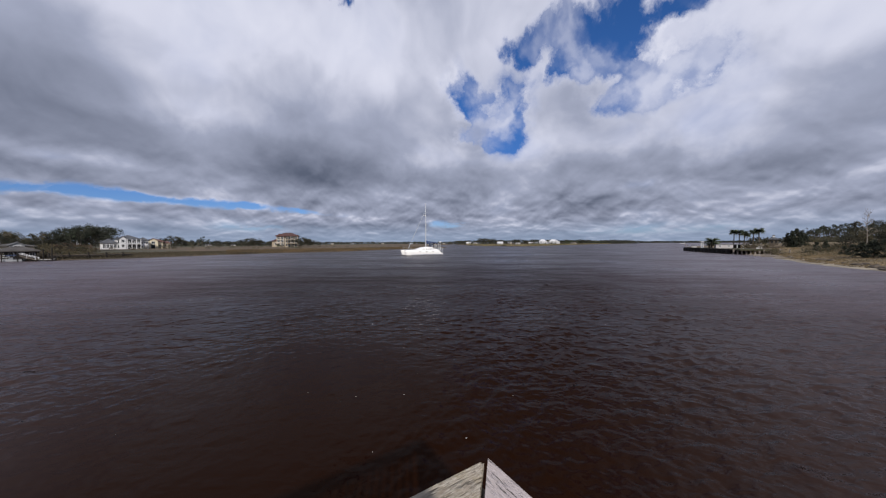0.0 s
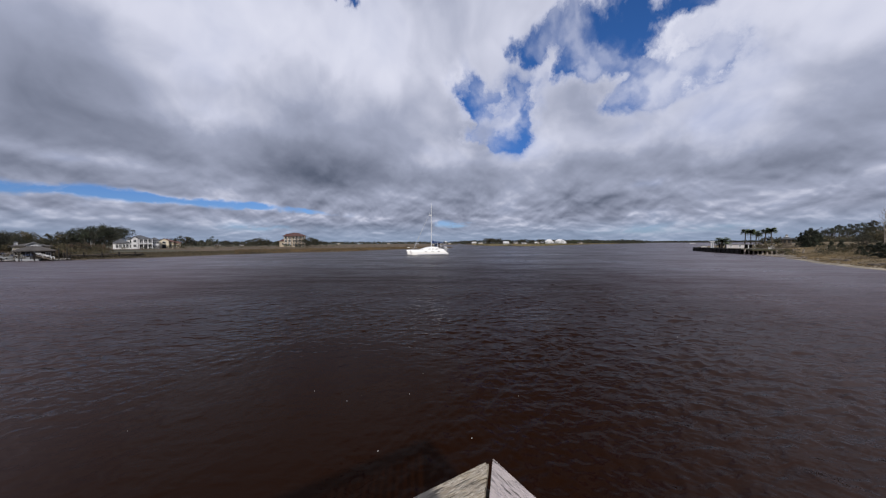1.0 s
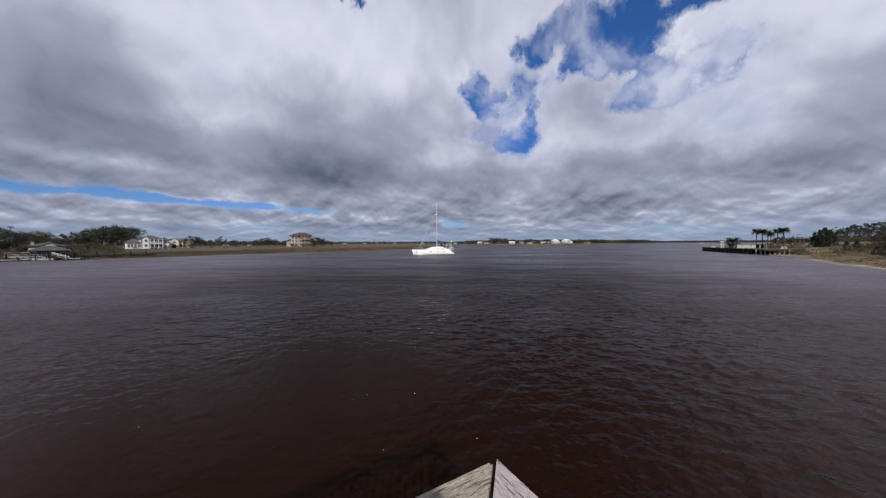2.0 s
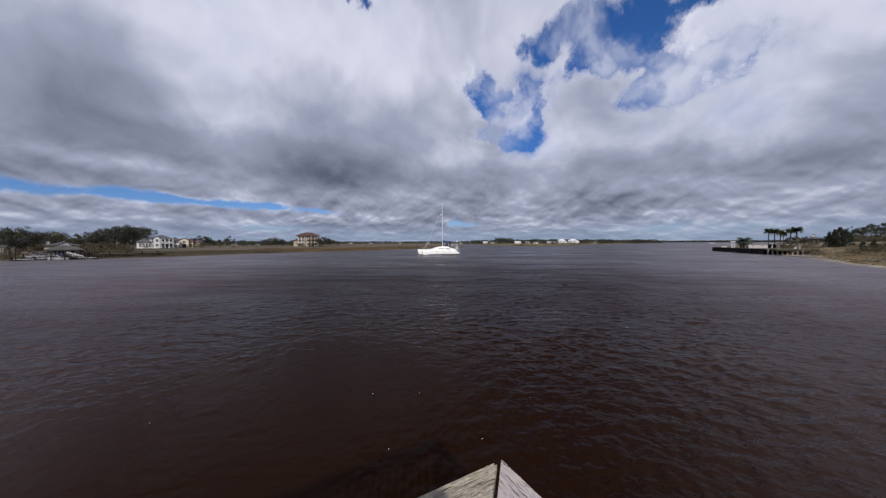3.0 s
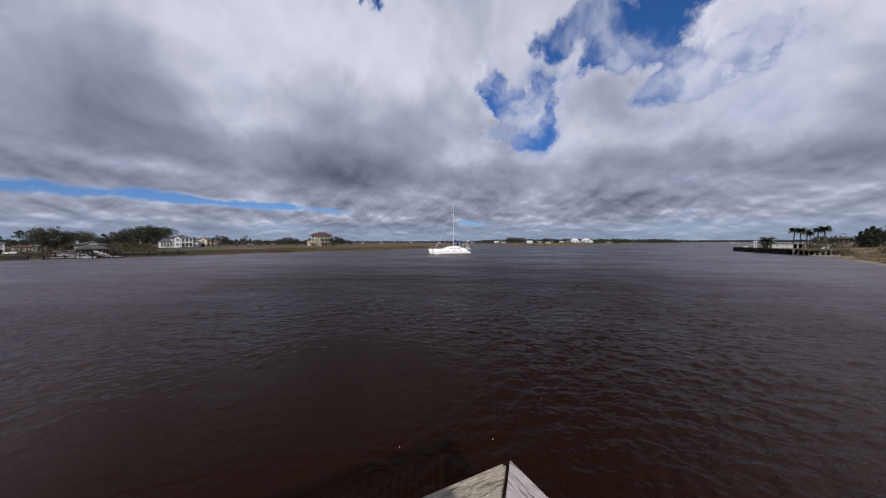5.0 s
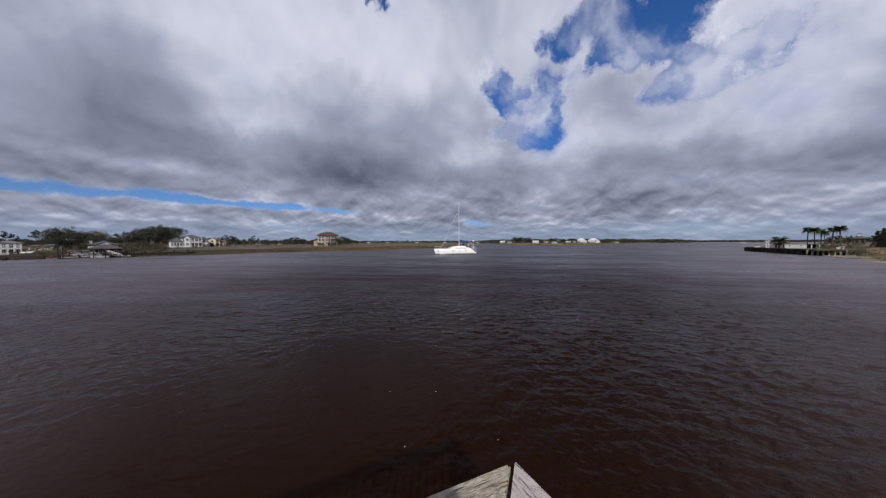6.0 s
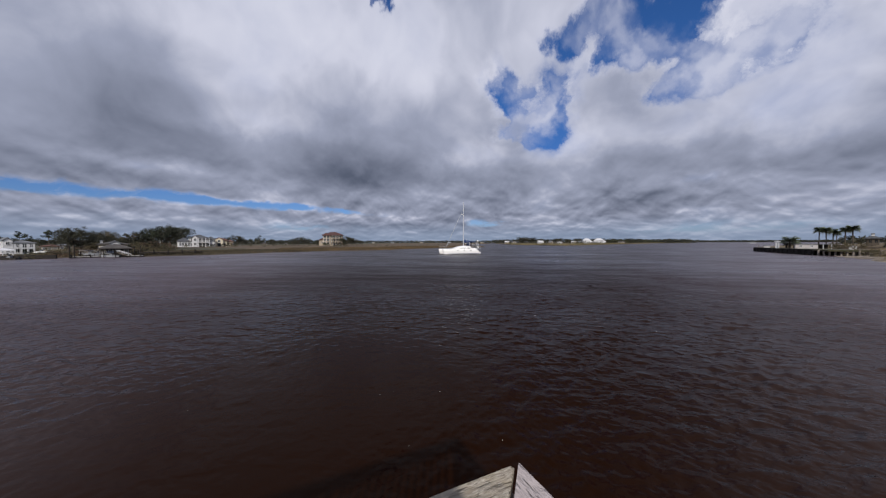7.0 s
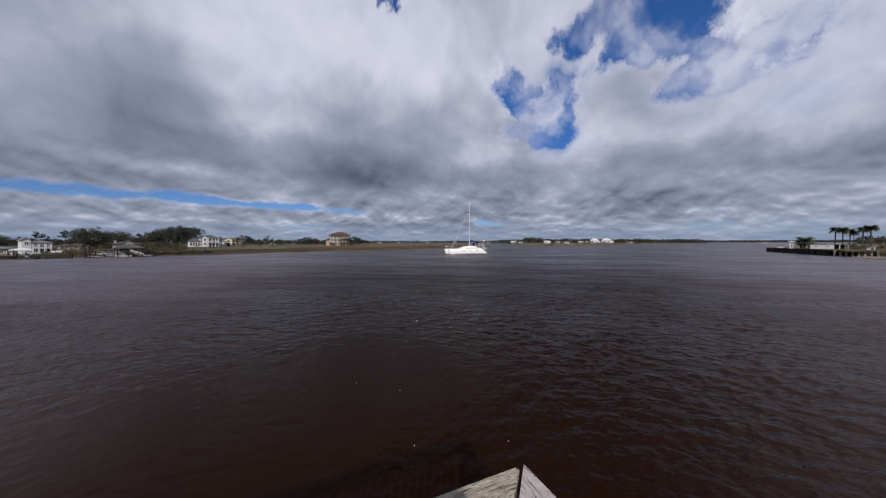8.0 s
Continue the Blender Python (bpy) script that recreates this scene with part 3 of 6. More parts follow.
def build_dock():
    dock = thing("timber_dock", pose(CORNER.x, CORNER.y, 0), "weathered grey timber dock with a mitred rail corner over the river", "dock")
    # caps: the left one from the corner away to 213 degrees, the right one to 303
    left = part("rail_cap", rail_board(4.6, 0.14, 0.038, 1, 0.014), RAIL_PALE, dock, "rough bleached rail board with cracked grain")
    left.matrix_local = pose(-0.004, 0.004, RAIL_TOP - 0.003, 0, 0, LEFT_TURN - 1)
    right = part("rail_cap", rail_board(4.6, 0.14, 0.038, -1, 0.002), RAIL_GREY, dock, "smooth silver-grey rail board")
    right.matrix_local = pose(0.008, 0.004, RAIL_TOP + 0.002, 0, 0, RIGHT_TURN)
    post = boxed(-0.045, 0.045, -0.045, 0.045, -3.6, RAIL_TOP - 0.042)
    posts = part("post", post, TIMBER, dock)
    spots = []
    for turn, inward in ((LEFT_TURN, 1), (RIGHT_TURN, -1)):
        for k in range(3):
            d = 0.10 + 2.15 * k
            spots.append((turn, d, inward * 0.07))
    for i, (turn, d, off) in enumerate(spots):
        ob = posts if i == 0 else new("post", posts.data)
        ob.parent = dock
        ob.matrix_local = pose(0, 0, 0, 0, 0, turn) @ pose(d, off, 0)
    # balusters and lower rails
    slat = boxed(-0.024, 0.024, -0.02, 0.02, DECK + 0.06, RAIL_TOP - 0.04)
    slats = part("baluster", slat, TIMBER, dock)
    first = True
    for turn, inward in ((LEFT_TURN, 1), (RIGHT_TURN, -1)):
        d = 0.27
        while d < 4.4:
            if min(abs(d - 0.10), abs(d - 2.25), abs(d - 4.40)) > 0.09:
                ob = slats if first else new("baluster", slats.data)
                first = False
                ob.parent = dock
                ob.matrix_local = pose(0, 0, 0, 0, 0, turn) @ pose(d, inward * 0.045, 0)
            d += 0.135
        for z0, z1 in ((DECK + 0.08, DECK + 0.16), (RAIL_TOP - 0.14, RAIL_TOP - 0.05)):
            lo, hi = sorted((inward * 0.066, inward * 0.10))
            bar = part("rail_bar", boxed(0.02, 4.5, lo, hi, z0, z1), TIMBER, dock)
            bar.matrix_local = pose(0, 0, 0, 0, 0, turn)
    # deck planks along the right side's way
    plank = part("plank", boxed(0.02, 4.6, -0.068, 0.068, DECK - 0.038, DECK), TIMBER, dock)
    for k in range(32):
        ob = plank if k == 0 else new("plank", plank.data)
        ob.parent = dock
        ob.matrix_local = pose(0, 0, 0, 0, 0, LEFT_TURN) @ pose(0.09 + 0.143 * k, 0.02, 0) @ pose(0, 0, 0, 0, 0, 90)
    for k in range(3):
        beam = part("joist", boxed(0.05, 4.6, -0.03, 0.03, DECK - 0.24, DECK - 0.042), TIMBER, dock)
        beam.matrix_local = pose(0, 0, 0, 0, 0, LEFT_TURN) @ pose(0, 0.12 + 2.1 * k, 0)


build_dock()


# ---------------------------------------------------------------- catamaran
def build_catamaran():
    boat = thing("catamaran", pose(-6.9, 97.6, 0, 0, 0, 203), "white sailing catamaran with bare mast and blue canvas", "sailboat")

    def hull_ring(x, half, keel, sheer, flare):
        pts = [(-half * 0.15, keel), (-half * 0.75, keel * 0.45), (-half, 0.25), (-half * (1 + flare), sheer * 0.65), (-half * (1 + flare) * 0.96, sheer),
               (half * (1 + flare) * 0.96, sheer), (half * (1 + flare), sheer * 0.65), (half, 0.25), (half * 0.75, keel * 0.45), (half * 0.15, keel)]
        return [(x + 0.62 * max(0.0, x - 4.5) * 0.5 * z / 1.7, y, z) for y, z in pts]

    stations = [(-6.2, 0.48, -0.15, 0.55, 0.0), (-5.4, 0.60, -0.35, 0.75, 0.02), (-5.1, 0.64, -0.40, 1.25, 0.03), (-3.5, 0.72, -0.55, 1.42, 0.05), (-1.0, 0.78, -0.65, 1.5, 0.06),
                (1.5, 0.74, -0.65, 1.55, 0.08), (3.5, 0.60, -0.55, 1.62, 0.14), (5.0, 0.33, -0.42, 1.60, 0.22), (5.8, 0.13, -0.30, 1.58, 0.3), (6.15, 0.04, -0.15, 1.55, 0.4)]
    for side in (1, -1):
        bm = loft(bmesh.new(), [hull_ring(*s) for s in stations])
        hull = part("hull", bm, GELCOAT, boat)
        hull.matrix_local = pose(0, side * 2.55, 0)
        for f in hull.data.polygons:
            f.use_smooth = True
        for px in (-2.6, -0.4, 1.8):
            port = part("porthole", boxed(-0.3, 0.3, -0.02, 0.02, -0.06, 0.06), GLASS, hull)
            port.matrix_local = pose(px, side * 0.80, 1.08)
        line = part("boot_stripe", boxed(-5.6, 4.6, -0.02, 0.02, 0.04, 0.16), CANVAS, hull)
        line.matrix_local = pose(0, side * 0.775, 0.02)
        pulpit = bmesh.new()
        for x in (4.4, 5.6):
            tube(pulpit, [(x, -0.2 * side, 1.6), (x, -0.15 * side, 2.35)], [0.02, 0.02], 6)
        tube(pulpit, [(4.4, -0.15 * side, 2.35), (5.6, -0.15 * side, 2.35), (6.3, 0, 2.3)], [0.022] * 3, 6)
        part("pulpit", pulpit, STEEL, hull)
        wires = bmesh.new()
        for k in range(7):
            x = -5.0 + 1.55 * k
            tube(wires, [(x, side * 0.62, 1.35), (x, side * 0.62, 2.15)], [0.018, 0.014], 5)
        for z in (1.8, 2.13):
            tube(wires, [(-5.0, side * 0.62, z), (4.4, side * 0.55, z)], [0.010, 0.010], 4)
        part("guard_rail", wires, STEEL, hull)
    bridge = part("bridge_deck", loft(bmesh.new(), [[(x, -2.3, 0.75), (x, 2.3, 0.75), (x, 2.3, h), (x, -2.3, h)] for x, h in ((-5.0, 1.3), (-2.0, 1.5), (2.2, 1.56), (2.9, 1.35))]), GELCOAT, boat)

    def roof_ring(x, half, z0, z1):
        return [(x, -half, z0), (x, -half * 0.97, z0 + (z1 - z0) * 0.55), (x, -half * 0.80, z1 - 0.04), (x, -half * 0.3, z1 + 0.04), (x, half * 0.3, z1 + 0.04),
                (x, half * 0.80, z1 - 0.04), (x, half * 0.97, z0 + (z1 - z0) * 0.55), (x, half, z0)]

    cabin = part("cabin", loft(bmesh.new(), [roof_ring(*r) for r in ((-3.2, 2.3, 1.4, 2.40), (-2.6, 2.4, 1.4, 2.52), (-1.2, 2.45, 1.4, 2.56), (0.2, 2.4, 1.4, 2.42), (1.6, 2.2, 1.45, 2.02), (2.6, 1.9, 1.5, 1.64))]), GELCOAT, boat)
    for f in cabin.data.polygons:
        f.use_smooth = True
    for side in (1, -1):
        for x in (-2.2, -0.9, 0.3):
            w = part("cabin_window", boxed(-0.5, 0.5, -0.02, 0.02, -0.055, 0.055), GLASS, cabin)
            w.matrix_local = pose(x, side * (2.43 if x < 1 else 2.38), 1.88, side * 4)
    part("cockpit_coaming", loft(bmesh.new(), [[(x, -2.2, 1.2), (x, 2.2, 1.2), (x, 2.15, h), (x, -2.15, h)] for x, h in ((-5.2, 1.55), (-4.4, 1.85), (-3.2, 2.0))]), GELCOAT, boat)
    bimini = part("bimini", loft(bmesh.new(), [[(x, -1.9, z - 0.12), (x, -1.2, z), (x, 1.2, z), (x, 1.9, z - 0.12), (x, 1.9, z - 0.20), (x, 1.2, z - 0.06), (x, -1.2, z - 0.06), (x, -1.9, z - 0.20)]
                                               for x, z in ((-5.3, 3.85), (-4.4, 4.06), (-3.2, 4.10), (-1.9, 3.92))]), CANVAS, boat, "dark blue canvas bimini")
    for x in (-5.2, -4.0, -2.8):
        for y in (-1.85, 1.85):
            part("pole", tube(bmesh.new(), [(x + 0.1, y, 1.7), (x, y, 3.8)], [0.04, 0.04], 6), GELCOAT, bimini)
    part("spray_screen", boxed(-3.05, -2.98, -1.8, 1.8, 2.62, 3.5), CANVAS, boat, "dark blue canvas screen")
    mast_x = -1.3
    mast = part("mast", tube(bmesh.new(), [(mast_x, 0, 2.3), (mast_x, 0, 12.0), (mast_x, 0, 16.9)], [0.115, 0.105, 0.075], 10), ALLOY, boat)
    for z, half in ((8.0, 0.95), (12.6, 0.8)):
        part("spreader", tube(bmesh.new(), [(mast_x - 0.15, -half, z + 0.05), (mast_x, 0, z), (mast_x - 0.15, half, z + 0.05)], [0.02, 0.035, 0.02], 6), ALLOY, mast)
    dome = bmesh.new()
    bmesh.ops.create_uvsphere(dome, u_segments=14, v_segments=8, radius=0.30, matrix=pose(mast_x + 0.45, 0, 12.95) @ Matrix.Diagonal((1, 1, 0.55, 1)))
    part("radar_dome", dome, GELCOAT, mast)
    part("masthead_aerial", tube(bmesh.new(), [(mast_x, 0.05, 16.9), (mast_x, 0.05, 17.7)], [0.012, 0.008], 5), STEEL, mast)
    boom = part("boom", tube(bmesh.new(), [(mast_x - 0.1, 0, 3.55), (mast_x - 4.4, 0, 3.7)], [0.07, 0.06], 8), ALLOY, boat)
    part("sail_cover", loft(bmesh.new(), [[(x, -w, z), (x, -w * 0.7, z + h), (x, 0, z + h * 1.3), (x, w * 0.7, z + h), (x, w, z), (x, 0, z - 0.1)] for x, w, z, h in
                                          ((mast_x - 0.15, 0.2, 3.6, 0.8), (mast_x - 1.5, 0.2, 3.62, 0.55), (mast_x - 3.0, 0.14, 3.66, 0.28), (mast_x - 4.2, 0.08, 3.7, 0.14))]), CANVAS, boom, "dark blue sail cover")
    rig = bmesh.new()
    for y in (-2.6, 2.6):
        tube(rig, [(mast_x - 0.6, y, 1.5), (mast_x - 0.15, y * 0.33, 8.05), (mast_x, 0, 13.2)], [0.012] * 3, 4)
        tube(rig, [(mast_x - 1.2, y, 1.5), (mast_x, 0, 7.9)], [0.010] * 2, 4)
        tube(rig, [(-5.0, y * 0.9, 1.35), (mast_x, 0, 16.7)], [0.010] * 2, 4)
    part("rigging", rig, STEEL, boat)
    part("furled_jib", tube(bmesh.new(), [(4.9, 0, 1.9), (4.6, 0, 2.4), (1.4, 0, 9.2), (mast_x + 0.12, 0, 14.6)], [0.03, 0.085, 0.075, 0.02], 7), SAILCLOTH, boat)
    part("cross_beam", tube(bmesh.new(), [(4.9, -2.55, 1.62), (4.9, 0, 1.78), (4.9, 2.55, 1.62)], [0.07, 0.08, 0.07], 8), STEEL, boat)
    net = bmesh.new()
    box(net, 2.7, 5.5, -2.1, 2.1, 1.46, 1.49)
    part("trampoline", net, TARRED, boat, "black net between the bows")
    arch = part("stern_arch", tube(bmesh.new(), [(-5.6, -1.9, 1.3), (-5.8, -1.8, 3.1), (-5.8, 0.0, 3.35), (-5.8, 1.8, 3.1), (-5.6, 1.9, 1.3)], [0.05] * 5, 7), GELCOAT, boat)
    part("wind_generator", tube(tube(bmesh.new(), [(-5.8, 1.6, 3.1), (-5.8, 1.6, 4.1)], [0.035, 0.03], 6), [(-5.5, 1.6, 4.15), (-5.75, 1.6, 4.2), (-6.2, 1.6, 4.15)], [0.16, 0.19, 0.05], 9), GELCOAT, arch)
    for side in (1, -1):
        rails = bmesh.new()
        for x in (-4.9, -5.5, -6.1):
            tube(rails, [(x, side * 2.9, 0.6 if x < -5.2 else 1.3), (x, side * 2.9, 2.25)], [0.025, 0.025], 5)
        for z in (1.75, 2.25):
            tube(rails, [(-4.9, side * 2.9, z), (-6.1, side * 2.9, z), (-6.15, side * 1.9, z)], [0.025] * 3, 5)
        part("push_pit", rails, GELCOAT, boat, "white tubular stern rail")
    for y in (-1.2, 1.2):
        part("davit", tube(bmesh.new(), [(-4.9, y, 1.4), (-5.1, y, 2.5), (-6.0, y, 2.7)], [0.04] * 3, 6), STEEL, boat)
    tender = part("dinghy", loft(bmesh.new(), [[(x, -1.5, z), (x + w, -1.5, z + 0.12), (x + w, 1.3, z + 0.15), (x, 1.5, z + 0.1), (x - w, 1.3, z + 0.15), (x - w, -1.5, z + 0.12)] for x, z, w in ((-5.95, 1.75, 0.25), (-5.95, 2.1, 0.42), (-5.95, 2.2, 0.36))]), GREYWALL, boat, "grey inflatable dinghy hung on davits")


build_catamaran()


# ---------------------------------------------------------------- houses
MESH_CACHE = {}


def shared(key, maker, material):
    if key not in MESH_CACHE:
        data = bpy.data.meshes.new(key[0])
        bm = maker()
        bm.to_mesh(data)
        bm.free()
        data.materials.append(material)
        MESH_CACHE[key] = data
    return MESH_CACHE[key]


def add_window(wall, m, w, h, trim):
    """A window on a wall; m: its middle, looking to -y."""
    def ring():
        bm = bmesh.new()
        t = 0.12
        for x0, x1, z0, z1 in ((-w / 2 - t, w / 2 + t, h / 2, h / 2 + t), (-w / 2 - t, w / 2 + t, -h / 2 - t, -h / 2), (-w / 2 - t, -w / 2, -h / 2, h / 2),
                               (w / 2, w / 2 + t, -h / 2, h / 2), (-0.04, 0.04, -h / 2, h / 2)):
            box(bm, x0, x1, -0.09, 0.02, z0, z1)
        return bm
    f = new("window", shared(("window", round(w, 2), round(h, 2), trim.name), ring, trim))
    f.parent, f.matrix_local = wall, m
    p = new("pane", shared(("pane", round(w, 2), round(h, 2)), lambda: boxed(-w / 2, w / 2, -0.03, 0.0, -h / 2, h / 2), GLASS))
    p.parent = f


def hip_roof(w, d, rise, over, ridge):
    """A hipped roof over w x d; ridge: half length of its ridge along x (0: a pyramid)."""
    bm = bmesh.new()
    x, y = w / 2 + over, d / 2 + over
    a = [bm.verts.new(p) for p in ((-x, -y, 0), (x, -y, 0), (x, y, 0), (-x, y, 0))]
    b = [bm.verts.new((p.co.x, p.co.y, 0.22)) for p in a]
    r = [bm.verts.new((-ridge, 0, rise)), bm.verts.new((ridge, 0, rise))]
    bm.faces.new(a[::-1])
    for i in range(4):
        bm.faces.new((a[i], a[(i + 1) % 4], b[(i + 1) % 4], b[i]))
    bm.faces.new((b[0], b[1], r[1], r[0])), bm.faces.new((b[2], b[3], r[0], r[1]))
    bm.faces.new((b[1], b[2], r[1])), bm.faces.new((b[3], b[0], r[0]))
    return bm


def gable_roof(w, d, rise, over, along="x"):
    """A gabled roof with its ridge along x or y."""
    bm = bmesh.new()
    if along == "y":
        w, d = d, w
    x, y, t = w / 2 + over, d / 2 + over, 0.2
    rows = []
    for s in (-x, x):
        rows.append([bm.verts.new(p) for p in ((s, -y, 0), (s, 0, rise), (s, y, 0), (s, y, t), (s, 0, rise + t), (s, -y, t))])
    for i in range(6):
        j = (i + 1) % 6
        bm.faces.new((rows[0][i], rows[0][j], rows[1][j], rows[1][i]))
    bm.faces.new(rows[0]), bm.faces.new(rows[1][::-1])
    bmesh.ops.recalc_face_normals(bm, faces=bm.faces)
    if along == "y":
        bmesh.ops.rotate(bm, verts=bm.verts, cent=(0, 0, 0), matrix=Matrix.Rotation(radians(90), 3, "Z"))
    return bm


def wing(house, x, y, w, d, z0, z1, wall_mat, roof_mat, rise, roof="hip", ridge=None, over=0.5, rows=(), cols=3, win=(1.0, 1.3), trim=None, along="x"):
    """One body of a house: a wall, its roof and windows in rows (heights of their middles)."""
    trim = trim or WHITE
    bm = bmesh.new()
    box(bm, x - w / 2, x + w / 2, y - d / 2, y + d / 2, z0, z1)
    if roof == "gable":     # the gable's triangle belongs to the wall
        if along == "x":
            for s in (x - w / 2, x + w / 2 - 0.2):
                a = [bm.verts.new(p) for p in ((s, y - d / 2, z1), (s, y + d / 2, z1), (s, y, z1 + rise * 0.94))]
                b = [bm.verts.new((v.co.x + 0.2, v.co.y, v.co.z)) for v in a]
                bm.faces.new(a), bm.faces.new(b[::-1])
                for i in range(3):
                    bm.faces.new((a[i], b[i], b[(i + 1) % 3], a[(i + 1) % 3]))
        else:
            for s in (y - d / 2, y + d / 2 - 0.2):
                a = [bm.verts.new(p) for p in ((x - w / 2, s, z1), (x + w / 2, s, z1), (x, s, z1 + rise * 0.94))]
                b = [bm.verts.new((v.co.x, v.co.y + 0.2, v.co.z)) for v in a]
                bm.faces.new(a), bm.faces.new(b[::-1])
                for i in range(3):
                    bm.faces.new((a[i], b[i], b[(i + 1) % 3], a[(i + 1) % 3]))
    wall = part("wall", bm, wall_mat, house)
    body = hip_roof(w, d, rise, over, (max(0.0, w - d) / 2 if ridge is None else ridge)) if roof == "hip" else gable_roof(w, d, rise, over, along)
    top = part("roof", body, roof_mat, house)
    top.matrix_local = pose(x, y, z1)
    for zc in rows:
        for c in range(cols):
            cx = x - w / 2 + w * (c + 0.5) / cols
            add_window(wall, pose(cx, y - d / 2, zc), win[0], win[1], trim)
        side = max(1, round(d / 4))
        for c in range(side):
            cy = y - d / 2 + d * (c + 0.5) / side
            add_window(wall, pose(x + w / 2, cy, zc, 0, 0, 90), win[0], win[1], trim)
            add_window(wall, pose(x - w / 2, cy, zc, 0, 0, -90), win[0], win[1], trim)
    return wall


def porch(house, x0, x1, y, depth, floors, columns, mat, top=2.5):
    """Stacked balconies in front of a wall at y: slabs, columns and rails."""
    for z in floors:
        slab = part("balcony", boxed(x0, x1, y - depth, y - 0.02, z - 0.15, z + 0.05), mat, house)
        rail = bmesh.new()
        box(rail, x0, x1, y - depth, y - depth + 0.06, z + 0.95, z + 1.03)
        k = int((x1 - x0) / 0.35)
        for i in range(k + 1):
            cx = x0 + (x1 - x0) * i / k
            box(rail, cx - 0.03, cx + 0.03, y - depth + 0.01, y - depth + 0.05, z + 0.05, z + 0.95)
        part("railing", rail, mat, slab)
    for i in range(columns):
        cx = x0 + 0.15 + (x1 - x0 - 0.3) * i / (columns - 1)
        part("column", boxed(cx - 0.14, cx + 0.14, y - depth + 0.02, y - depth + 0.3, 0, floors[-1] + top), mat, house)


def door(house, x, y, w, h, z=0.0):
    part("door", boxed(x - w / 2, x + w / 2, y - 0.06, y - 0.002, z, z + h), GLASS, house)


# three-storey stucco house with a clay roof
h = thing("house", facing(-27.6, 272, turn=-6), "three-storey cream stucco house with dark red-brown hip roof", "house")
wing(h, 0, 0, 15, 13, 0, 8.7, CREAM, DARKROOF, 2.9, ridge=2.2, over=1.2, rows=(1.8, 4.7, 7.4), cols=5, win=(1.7, 2.0))
wing(h, -8.8, 1.5, 4.6, 9, 0, 4.6, CREAM, DARKROOF, 1.8, ridge=0.5, over=0.6, rows=(2.6,), cols=1)
wing(h, -4.6, -6.6, 5.0, 2.5, 0, 8.4, CREAM, DARKROOF, 2.1, ridge=0.8, over=0.8, rows=(2.0, 4.8, 7.3), cols=2, win=(1.6, 1.9))
porch(h, 0.2, 7.8, -6.5, 2.6, (3.0, 5.9), 4, CREAM, top=2.8)
for z in (0.1, 3.1, 6.0):
    for x in (1.6, 4.0, 6.4):
        door(h, x, -6.5, 2.0, 2.4, z)

# long white house with grey roofs
h = thing("house", facing(-47.0, 238, turn=8), "long white two-storey house with grey roof and porch", "house")
wing(h, -6.3, 0, 5.0, 8, 0, 3.2, WHITE, SLATE, 2.6, rows=(1.7,), cols=4, win=(0.85, 1.9))
wing(h, 0.9, 0, 9.0, 8, 0, 5.2, WHITE, SLATE, 2.4, rows=(1.5, 4.1), cols=5, win=(1.35, 1.75))
wing(h, -1.7, -4.3, 2.4, 2.0, 0, 5.6, WHITE, SLATE, 1.3, "gable", rows=(1.8, 4.4), cols=1, along="y", over=0.3)
wing(h, 7.0, 1.0, 3.1, 7, 0, 4.6, WHITE, SLATE, 2.0, rows=(1.3, 3.5), cols=3, win=(0.75, 1.2))
porch(h, -0.2, 5.2, -4.0, 1.8, (2.9,), 4, WHITE, top=2.5)
for x in (0.8, 2.6, 4.4):
    door(h, x, -4.0, 1.2, 2.2, 0.05)

# yellow house
h = thing("house", facing(-44.0, 250, turn=-5), "yellow stucco house with red roof and white arch", "house")
wing(h, -0.4, 0, 6.4, 7, 0, 4.0, YELLOW, REDROOF, 1.9, over=0.7, rows=(1.6,), cols=3)
wing(h, -1.2, -4.2, 4.2, 2.2, 0, 4.4, YELLOW, REDROOF, 1.5, "gable", rows=(3.5,), cols=1, along="y", over=0.4, win=(1.4, 1.2))
door(h, -1.2, -5.32, 1.8, 2.4)
wing(h, 4.4, 1, 3.0, 6, 0, 3.2, TANWALL, REDROOF, 1.3, rows=(1.5,), cols=2, win=(0.7, 1.1))

# white waterside house at the far end of the left bank
h = thing("house", facing(-62.5, 158, turn=10), "white two-storey waterside house with grey roof", "house")
wing(h, 0.9, 0, 3.9, 5, 0, 3.2, WHITE, GREYROOF, 1.0, rows=(1.0, 2.5), cols=3, win=(0.72, 1.0), over=0.3)
wing(h, -2.0, -0.6, 1.7, 4, 0, 3.9, WHITE, GREYROOF, 0.9, "gable", rows=(1.1, 3.2), cols=1, along="y", over=0.2, win=(0.6, 0.8))
porch(h, -1.1, 2.6, -2.5, 1.0, (1.7,), 4, WHITE, top=1.3)

h = thing("house", facing(-64.9, 150), "low tan house with grey roof behind the bank", "house")
wing(h, 0, 0, 5, 5, 0, 1.6, TANWALL, GREYROOF, 0.9, rows=(0.9,), cols=4, win=(0.6, 0.7))

h = thing("house", facing(-59.9, 185, turn=-8), "tan bungalow among trees with brown roof", "house")
wing(h, -1, 0, 3.8, 5, 0, 1.8, TANWALL, REDROOF, 0.8, rows=(1.0,), cols=3, win=(0.6, 0.9))
wing(h, 1.8, -0.4, 1.6, 4, 0, 2.1, CREAM, GREYROOF, 0.7, rows=(1.2,), cols=1, win=(0.7, 0.9))

